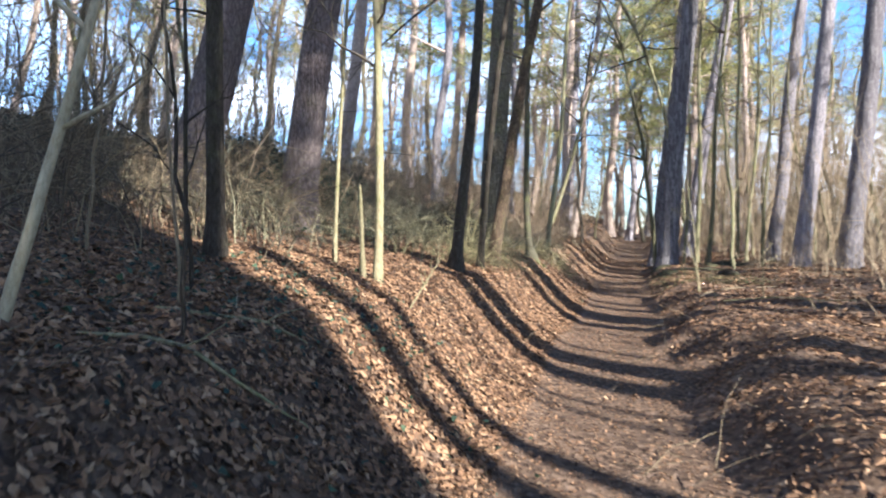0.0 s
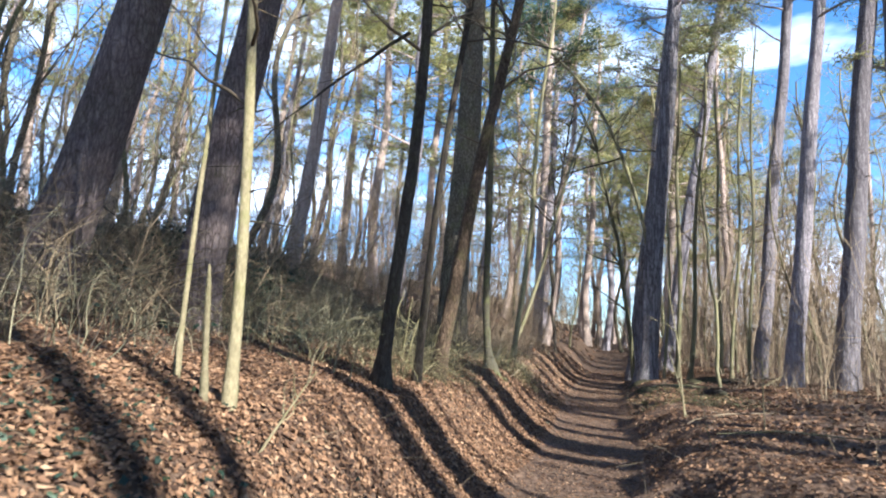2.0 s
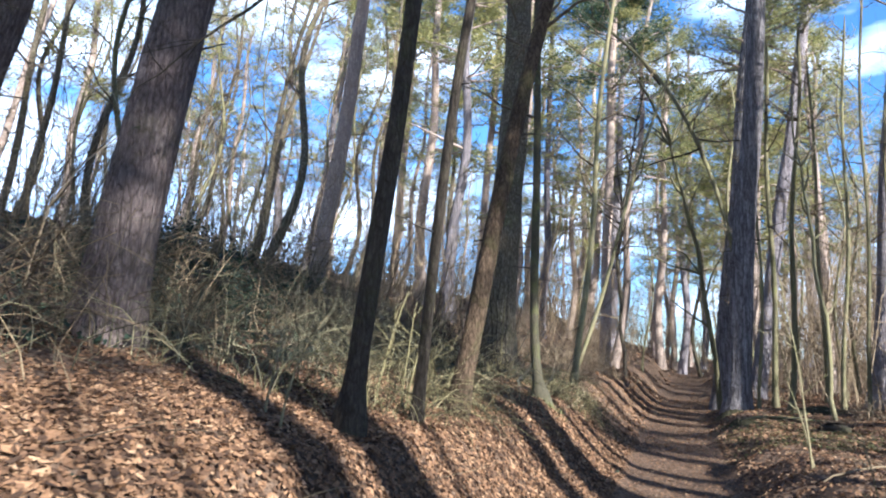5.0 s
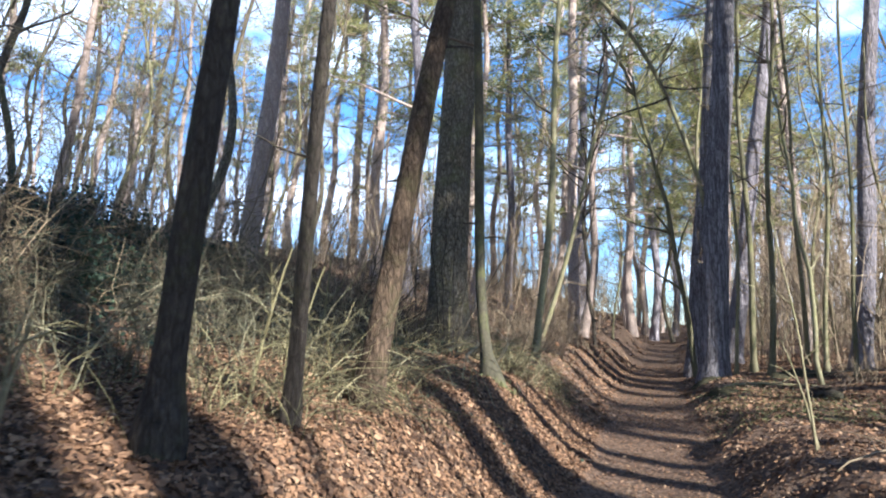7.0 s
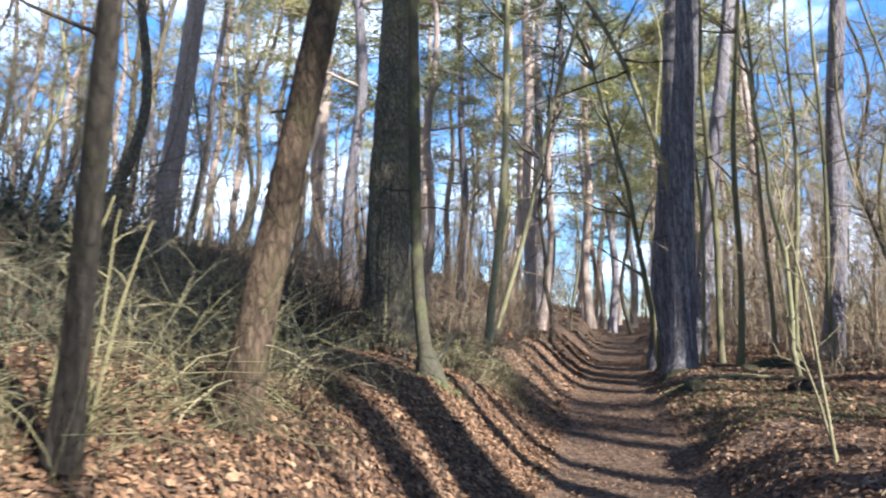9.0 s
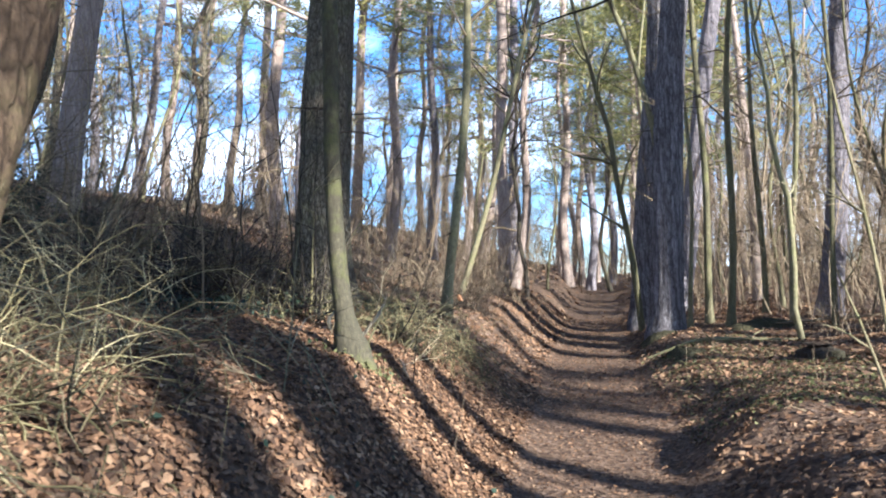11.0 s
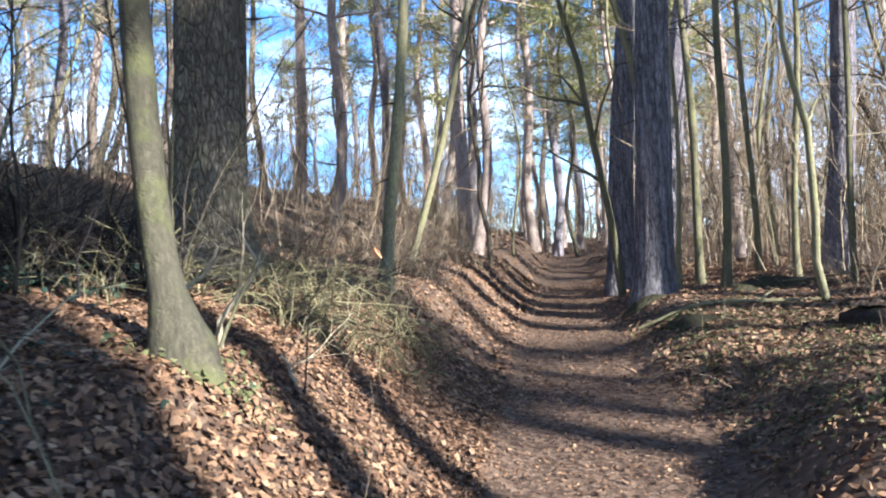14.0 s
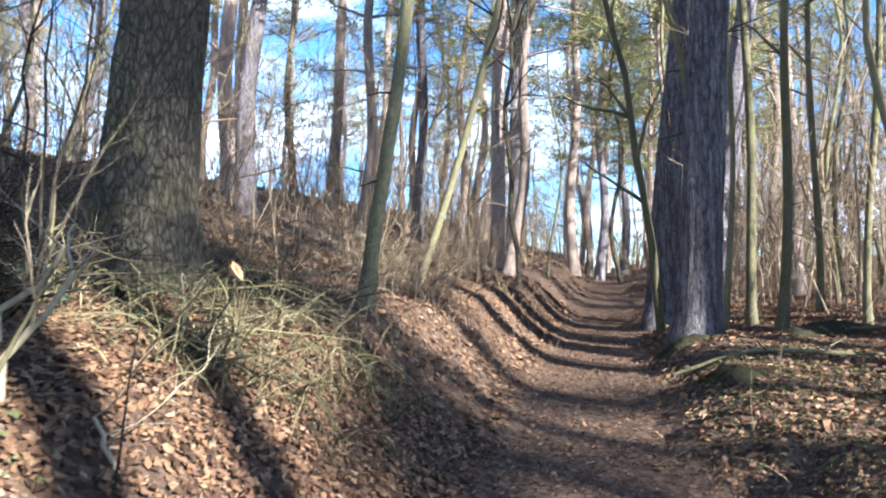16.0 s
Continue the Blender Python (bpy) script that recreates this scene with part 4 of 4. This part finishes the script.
def crooked(x, y, r, bends, label, seed):
    """A pale thick shoot that grows in a few sharp bends; bends: (heading in degrees, climb in degrees, length)."""
    g = np.random.default_rng(seed)
    root = new("crooked_shoot")
    root.location = (x, y, gz(x, y) - 0.03)
    tagged(root, label, "shoot")
    p, pts = np.zeros(3), [np.zeros(3)]
    for head, climb, length in bends:
        d = np.array([math.cos(radians(head)) * math.cos(radians(climb)), math.sin(radians(head)) * math.cos(radians(climb)), math.sin(radians(climb))])
        for _ in range(3):
            p = p + d * length / 3 + g.normal(0, 0.006, 3)
            pts.append(p)
    line = np.array(pts)
    w = Geo()
    tubes(w, line[None], (r * np.linspace(1.15, 0.6, len(line)))[None], 8)
    part("stem", w, SHOOT_BARK, root)
    for i in (len(line) - 1, len(line) - 3, len(line) // 2):
        ln, rr = limb_lines(line[i], (g.normal(0, 0.7), g.normal(0, 0.7), 0.6), g.uniform(0.25, 0.6), r * 0.4, 0.1, 6, 0.2, g)
        tw = Geo()
        tubes(tw, ln[None], rr[None], 4)
        P, R = sprays(ln, 4, 0.1, 0.3, r * 0.15, g, 0.2, 3, 0.6)
        tubes(tw, P, R, 3)
        part("twig", tw, SHOOT_BARK, root)
    return root


def fallen(name, x0, y0, x1, y1, r, mat, label, twigs=2, seed=1, lift=0.02, sag=0.0):
    """A branch lying along the ground between two places."""
    g = np.random.default_rng(seed)
    k = 16
    s = np.linspace(0, 1, k)
    xs = x0 + (x1 - x0) * s + np.cumsum(g.normal(0, 0.012, k))
    ys_ = y0 + (y1 - y0) * s + np.cumsum(g.normal(0, 0.012, k))
    zs = ground_z(xs, ys_)
    for _ in range(6):
        zs[1:-1] = np.maximum(zs[1:-1], (zs[:-2] + zs[2:]) / 2)
    line = np.stack([xs, ys_, zs + r * 0.7 + lift + sag * np.sin(s * 3.14)], 1)
    origin = line[0].copy()
    root = new(name)
    root.location = origin
    tagged(root, label, "branch")
    w = Geo()
    tubes(w, (line - origin)[None], (r * np.sqrt(np.sin(np.clip(0.06 + s * 0.94, 0, 1) * 3.1)) * (1 - 0.3 * s))[None], 7)
    part("stem", w, mat, root)
    for q in range(twigs):
        i = int(g.uniform(0.3, 0.9) * (k - 1))
        a = g.uniform(0, 6.283)
        ln, rr = limb_lines(line[i] - origin, (math.cos(a), math.sin(a), 0.35), g.uniform(0.2, 0.6), r * 0.5, -0.2, 6, 0.15, g)
        tw = Geo()
        tubes(tw, ln[None], rr[None], 4)
        part("twig", tw, mat, root)
    return root


stick("sapling", -2.5, -6.35, 2.6, (0.24, 0.08), 0.027, SHOOT_BARK, "pale leaning sapling on the leafy bank", (0.0, 0.0), 4, 0.6, 1)
stick("sapling", -1.97, -5.86, 3.2, (-0.01, 0.0), 0.012, DARK_BARK, "thin dark sapling on the leafy bank", (0.0, 0.0), 4, 0.5, 2)
stick("sapling", -2.26, -5.03, 3.0, (-0.02, -0.01), 0.014, DARK_BARK, "thin dark crooked sapling on the leafy bank", (-0.02, 0.0), 6, 0.6, 3, kink=0.14)
stick("sapling", -2.17, -5.44, 3.0, (-0.04, -0.01), 0.01, TWIG, "thin brown sapling on the leafy bank", (0.0, 0.0), 4, 0.5, 4)
stick("sapling", -3.1, -4.6, 2.8, (0.05, 0.0), 0.012, TWIG, "thin brown sapling among brambles", (0.05, 0.0), 7, 0.6, 5, kink=0.1)
stick("sapling", -3.4, -5.4, 3.0, (0.12, 0.0), 0.014, STEM, "greenish leaning sapling among brambles", (0.06, 0.0), 7, 0.6, 6)
stick("sapling", 3.92, 4.42, 2.3, (-0.05, 0.03), 0.015, PALE_BARK, "pale forked sapling beside the path", (-0.03, 0.02), 3, 0.5, 7)
stick("sapling", 3.98, 4.5, 1.1, (-0.12, 0.05), 0.014, PALE_BARK, "short pale stem beside a forked sapling", (-0.1, 0.03), 2, 0.3, 8)
stick("sapling", 7.5, 11.7, 7.5, (-0.046, -0.03), 0.055, SMOOTH_BARK, "slender pale-footed sapling beside the path", (0.0, 0.0), 8, 0.9, 9, kink=0.08)
stick("sapling", 0.98, 6.8, 0.5, (0.25, 0.05), 0.012, SMOOTH_BARK, "pale crooked stem at the foot of a tree", (0.2, 0.0), 1, 0.25, 11, kink=0.1)
stick("sapling", 0.3, 8.44, 1.5, (0.06, 0.02), 0.012, STEM, "thin greenish stem beside the oak", (0.0, 0.0), 3, 0.4, 12)
stick("sapling", 1.38, 6.87, 0.62, (0.1, 0.03), 0.006, DARK_BARK, "thin dark shoot on the leafy bank", (0.0, 0.0), 1, 0.15, 13)
for q, (dx, dy, hh, lx, bx) in enumerate([(0.37, 8.2, 2.6, 0.03, 0.04), (0.3, 8.3, 2.9, -0.03, 0.05), (0.45, 8.1, 2.4, 0.06, 0.1), (0.2, 8.25, 2.7, -0.08, 0.0), (0.42, 8.05, 2.0, 0.3, 0.25)]):
    stick("sapling", dx, dy, hh, (lx, 0.01), 0.011, DARK_BARK, "thin dark shrub stem beside the oak", (bx, 0.02), 4, 0.5, 20 + q, kink=0.08)
stick("sapling", -0.29, 6.65, 1.3, (-0.02, 0.0), 0.012, TWIG, "thin brown stem on the bank", (0.0, 0.0), 4, 0.4, 26)
stick("sapling", -0.14, 7.14, 1.9, (0.08, 0.02), 0.012, DARK_BARK, "thin dark crooked stem on the bank", (0.0, 0.0), 6, 0.5, 27, kink=0.12)
stick("sapling", -0.9, 7.9, 2.1, (0.05, 0.02), 0.014, DARK_BARK, "thin dark crooked stem on the bank", (0.05, 0.0), 7, 0.7, 28, kink=0.12)
stick("sapling", -1.21, 0.36, 0.6, (0.08, 0.02), 0.011, PALE_BARK, "pale forked shoot on the leafy bank", (0.1, 0.0), 4, 0.3, 29)
stick("sapling", -1.0, 0.04, 0.55, (0.1, 0.02), 0.011, PALE_BARK, "pale forked shoot on the leafy bank", (0.1, 0.0), 3, 0.3, 30)
stick("sapling", -1.16, -2.9, 0.5, (0.5, 0.1), 0.01, PALE_BARK, "pale bare shoot leaning over the bank", (0.1, 0.0), 4, 0.3, 31)
stick("sapling", -0.75, 4.2, 1.1, (0.1, 0.02), 0.013, STEM, "olive-green shoot on the bank", (0.0, 0.0), 4, 0.5, 32)
stick("sapling", -0.87, 2.54, 1.1, (0.15, 0.06), 0.016, STEM, "olive-green shoots on the bank edge", (0.1, 0.0), 4, 0.5, 33)
stick("sapling", -0.56, 2.33, 1.0, (0.12, 0.03), 0.013, STEM, "olive-green shoots on the bank edge", (0.12, 0.0), 3, 0.4, 34)
stick("sapling", -0.6, 2.4, 1.05, (0.05, 0.03), 0.011, STEM, "olive-green shoots on the bank edge", (0.05, 0.0), 3, 0.4, 35)
stick("sapling", 3.1, 1.25, 0.75, (-0.18, 0.05), 0.009, PALE_BARK, "dry pale shoot beside the path", (0.0, 0.0), 4, 0.3, 36)
stick("sapling", 4.15, 2.15, 1.0, (0.0, 0.0), 0.012, PALE_BARK, "dry pale shoot beside the path", (0.0, 0.0), 4, 0.35, 37)
stick("sapling", 5.7, 10.9, 0.55, (0.1, 0.0), 0.006, STRAW, "dry stalk beside the path", (0.0, 0.0), 3, 0.2, 38)
# an arching tree that leans over the path
stick("bare_tree", 6.75, 17.2, 10.5, (0.06, 0.0), 0.085, SMOOTH_BARK, "bare tree arching over the path behind the pines", (-0.27, 0.0), 16, 1.8, 40, "tree", kink=0.12)
stick("bare_tree", 4.6, 20.5, 11, (-0.02, 0.0), 0.07, DARK_BARK, "bare dark tree with a forked top", (0.12, 0.0), 16, 1.8, 41, "tree", kink=0.14)
fallen("fallen_branch", 5.4, 12.85, 7.7, 11.9, 0.035, SMOOTH_BARK, "long mossy branch lying beside the path", 3, 50)
fallen("fallen_branch", 3.6, 3.4, 5.4, 4.4, 0.013, TWIG, "dry fallen branch beside the path", 4, 52, 0.1)
fallen("fallen_branch", 3.3, 1.6, 5.2, 0.7, 0.012, PALE_BARK, "dry fallen branch beside the path", 4, 53, 0.06)
fallen("fallen_branch", -2.3, -6.2, -1.4, -5.9, 0.012, PALE_BARK, "pale fallen twig on the leaves", 1, 55)
fallen("fallen_branch", -2.2, -5.6, -1.55, -5.2, 0.012, PALE_BARK, "pale fallen twig on the leaves", 1, 56)
fallen("fallen_branch", -0.4, 5.3, 0.6, 5.0, 0.015, TWIG, "dark fallen twig on the leaves", 1, 57)
fallen("fallen_branch", 0.8, 10.3, 1.9, 9.6, 0.02, DARK_BARK, "dark fallen branch on the bank", 3, 58, 0.1)
fallen("fallen_branch", 8.3, 14.0, 10.2, 13.2, 0.03, TWIG, "grey fallen branch in the undergrowth", 4, 59, 0.1)



def evergreen_shrub(x, y, rx, hgt, seed, label):
    """A low dense evergreen: a few stems and a ragged dome of dark leaves."""
    g = np.random.default_rng(seed)
    root = new("evergreen_shrub")
    root.location = (x, y, gz(x, y) - 0.03)
    tagged(root, label, "shrub", "evergreen shrubs on the slope")
    tips, wood = [], Geo()
    for _ in range(46):
        a, q = g.uniform(0, 6.283), g.uniform(0, 1) ** 0.6
        d = (math.cos(a) * rx * q, math.sin(a) * rx * q, hgt * math.sqrt(max(0.08, 1 - q * q)) * g.uniform(0.7, 1.15))
        L = float(np.linalg.norm(d))
        ln, rr = limb_lines((0, 0, 0), np.array(d) / L, L, 0.012, 0.15, 6, 0.1, g)
        tubes(wood, ln[None], rr[None], 4)
        tips.append(ln[2:])
    tagged(part("branchwork", wood, TWIG, root), kind="stuff")
    tips = np.concatenate(tips)
    n = 2600
    c = tips[g.integers(0, len(tips), n)] + g.normal(0, 0.11, (n, 3))
    c[:, 2] = np.abs(c[:, 2])
    A = g.normal(0, 1, (n, 3)); A /= np.linalg.norm(A, axis=1, keepdims=True)
    B = np.cross(A, g.normal(0, 1, (n, 3))); B /= np.linalg.norm(B, axis=1, keepdims=True)
    N = np.cross(A, B)
    s = 0.075 * g.uniform(0.6, 1.3, (n, 1))
    V = np.stack([c - A * s * 0.5, c + B * s * 0.25 + N * s * 0.1, c + A * s * 0.5, c - B * s * 0.25 + N * s * 0.1], 1)
    b = np.arange(n)[:, None] * 4
    lv = Geo().add(V.reshape(-1, 3), np.concatenate([b + [0, 1, 2], b + [0, 2, 3]]))
    tagged(part("foliage", lv, IVY, root, "dark glossy evergreen leaves", False), kind="stuff")
    return root


crooked(0.97, 6.91, 0.016, [(40, 84, 0.18), (18, 50, 0.2), (18, 56, 0.18)], "pale crooked shoot beside a slender tree", 1)
crooked(0.63, 7.47, 0.017, [(40, 86, 0.17), (22, 33, 0.18), (20, 58, 0.18)], "pale crooked shoot beside a slender tree", 2)
crooked(1.35, 6.98, 0.011, [(200, 75, 0.14), (160, 60, 0.12)], "short pale crooked shoot on the bank", 3)
leaves("ivy", 90, patch(0.2, 5.3, 0.8, 0.9), 0.036, IVY, "dark green ivy scattered over the leafy bank", "ivy", 35, 0.05, 0.5, 0.9)
leaves("ivy", 450, patch(-1.9, -4.2, 0.8, 1.2), 0.04, IVY, "dark green ivy scattered over the leafy bank", "ivy", 36, 0.05, 0.5, 0.9)
leaves("moss", 9000, strip(0.95, 3.4, 6.2, 13, 0.2), 0.034, MOSS_LEAF, "low greenish moss and grass beside the path", "moss", 37, 0.03, 0.6, 0.6)
leaves("moss", 320, patch(0.98, 6.42, 0.16, 0.16), 0.03, MOSS_LEAF, "light green moss round the foot of a tree", "moss", 38, 0.06, 0.6, 0.7)
stems("bramble_thicket", 80, strip(-2.8, -1.9, 2.5, 4.0, 0.2), 0.5, 1.1, 0.005, STEM, "long arching green shoots on the bank", "brush", 1.7, 9, 1.0, 3, 41, (0.25, -0.15))
stick("sapling", -0.2, 8.6, 1.0, (-0.75, -0.1), 0.022, DARK_BARK, "dark crooked branch rising from the brush", (-0.3, 0.0), 9, 0.5, 42, kink=0.2)
stick("sapling", -0.75, 8.1, 0.9, (0.5, 0.1), 0.02, DARK_BARK, "dark crooked branch rising from the brush", (0.3, 0.0), 9, 0.5, 43, kink=0.2)

for q, (sx, sy, sr, sh) in enumerate([(-3.5, 4.8, 0.8, 0.75), (-4.5, 5.7, 1.0, 0.85), (-3.4, 6.4, 0.8, 0.7), (-5.6, 6.6, 1.1, 0.8), (-4.4, 7.6, 1.0, 0.75), (-5.9, 8.6, 1.1, 0.8), (-3.9, 9.3, 0.9, 0.65), (-4.2, 3.4, 0.8, 0.6)]):
    evergreen_shrub(sx, sy, sr, sh, 400 + q, "low dark green evergreen shrub on the slope")

# the withered leaf pair on a long shoot
lift_ = 1.56 - float(gz(1.15, 7.5))
shoot = stick("oak_shoot", 1.15, 7.5, lift_, (0.52 / lift_, -0.58 / lift_), 0.006, TWIG, "long thin shoot holding a withered orange leaf", (0.13 / lift_, -0.14 / lift_), 1, 0.2, 60, "shoot", kink=0.01)
LEAF_ORANGE = island_mat("withered_leaf", [(0.0, (0.5, 0.27, 0.14)), (1.0, (0.62, 0.38, 0.22))], 0.6, 0.3, 40.0, 0.3)
for q, (dz, ang) in enumerate([(0.0, 0.3), (-0.02, 1.3), (-0.03, -0.4)]):
    g_ = Geo()
    c_, s_ = math.cos(ang), math.sin(ang)
    L_ = 0.075
    base_ = np.array([0.65, -0.72, lift_ - 0.01])
    ax = np.array([c_ * 0.5, s_ * 0.3, -0.85])
    sd = np.array([-s_, c_, 0.1]) * 0.021
    v_ = [base_, base_ + ax * L_ * 0.3 + sd, base_ + ax * L_ * 0.7 + sd * 0.8, base_ + ax * L_, base_ + ax * L_ * 0.7 - sd * 0.8, base_ + ax * L_ * 0.3 - sd]
    g_.add(v_, [[0, 1, 2, 3], [0, 3, 4, 5]])
    part("leaf", g_, LEAF_ORANGE, shoot, "withered orange leaf", False)


def moss_clump(x, y, rx, ry, hgt, seed, label):
    g = np.random.default_rng(seed)
    a = np.linspace(0, 6.283, 25)[:-1]
    rr = np.linspace(1, 0, 8)
    v = []
    for q in rr:
        e = 1 + 0.25 * np.sin(3 * a + seed) + g.normal(0, 0.06, 24)
        xx, yy = x + rx * q * e * np.cos(a), y + ry * q * e * np.sin(a)
        v.append(np.stack([xx, yy, ground_z(xx, yy) - 0.02 + hgt * (1 - q * q) + g.normal(0, 0.012, 24)], 1))
    v = np.array(v)
    i, j = np.meshgrid(np.arange(7), np.arange(24), indexing="ij")
    f = np.stack([i * 24 + j, i * 24 + (j + 1) % 24, (i + 1) * 24 + (j + 1) % 24, (i + 1) * 24 + j], -1).reshape(-1, 4)
    ob = new("moss_mound", Geo().add(v.reshape(-1, 3), f).mesh("moss_mound", MOSS))
    return tagged(ob, label, "moss")


def moss_mat():
    m, nt, b, co = base_mat("moss", 0.95, 0.1)
    n = noise_node(nt, co, 30.0, 6.0, 0.8)
    col = ramp_node(nt, n, [(0.3, (0.02, 0.018, 0.012)), (0.55, (0.05, 0.045, 0.024)), (0.75, (0.11, 0.09, 0.055))])
    nt.links.new(col, b.inputs["Base Color"])
    bump(nt, b, n, 1.0, 0.03)
    return m


MOSS = moss_mat()
moss_clump(5.3, 10.9, 0.35, 0.3, 0.12, 1, "dark green mossy mound beside the path")
moss_clump(6.0, 14.1, 0.45, 0.35, 0.12, 2, "mossy mound at the foot of a pine")
moss_clump(8.2, 14.4, 0.8, 0.45, 0.16, 3, "dark earth mound in the undergrowth")


def tree_stump(x, y, r, height, seed, label):
    """A short sawn stump: bark with root flare, and an uneven weathered cut face."""
    root = new("tree_stump")
    root.location = (x, y, gz(x, y) - 0.05)
    tagged(root, label, "stump")
    line = np.stack([np.zeros(9), np.zeros(9), np.linspace(0, height, 9)], 1)
    bark_ = trunk_geo(line, np.full(9, r), 28, 0.12, 0.45, seed)
    part("bark", bark_, DARK_BARK, root)
    g = np.random.default_rng(seed)
    a = np.linspace(0, 2 * np.pi, 29)[:-1]
    rings = []
    for q in (1.04, 0.8, 0.55, 0.3, 0.08):
        rr_ = r * q * (1 + 0.05 * np.sin(3 * a + seed))
        rings.append(np.stack([rr_ * np.cos(a), rr_ * np.sin(a), height + r * 0.62 + g.normal(0, 0.01, 28) - 0.02 * q], 1))
    i_, j_ = np.meshgrid(np.arange(4), np.arange(28), indexing="ij")
    f_ = np.stack([i_ * 28 + j_, i_ * 28 + (j_ + 1) % 28, (i_ + 1) * 28 + (j_ + 1) % 28, (i_ + 1) * 28 + j_], -1).reshape(-1, 4)
    part("cut_face", Geo().add(np.array(rings).reshape(-1, 3), f_), BROWN_BARK, root, "weathered brown sawn face")
    return root


tree_stump(6.44, 9.46, 0.19, 0.16, 5, "low dark weathered tree stump in the leaves")
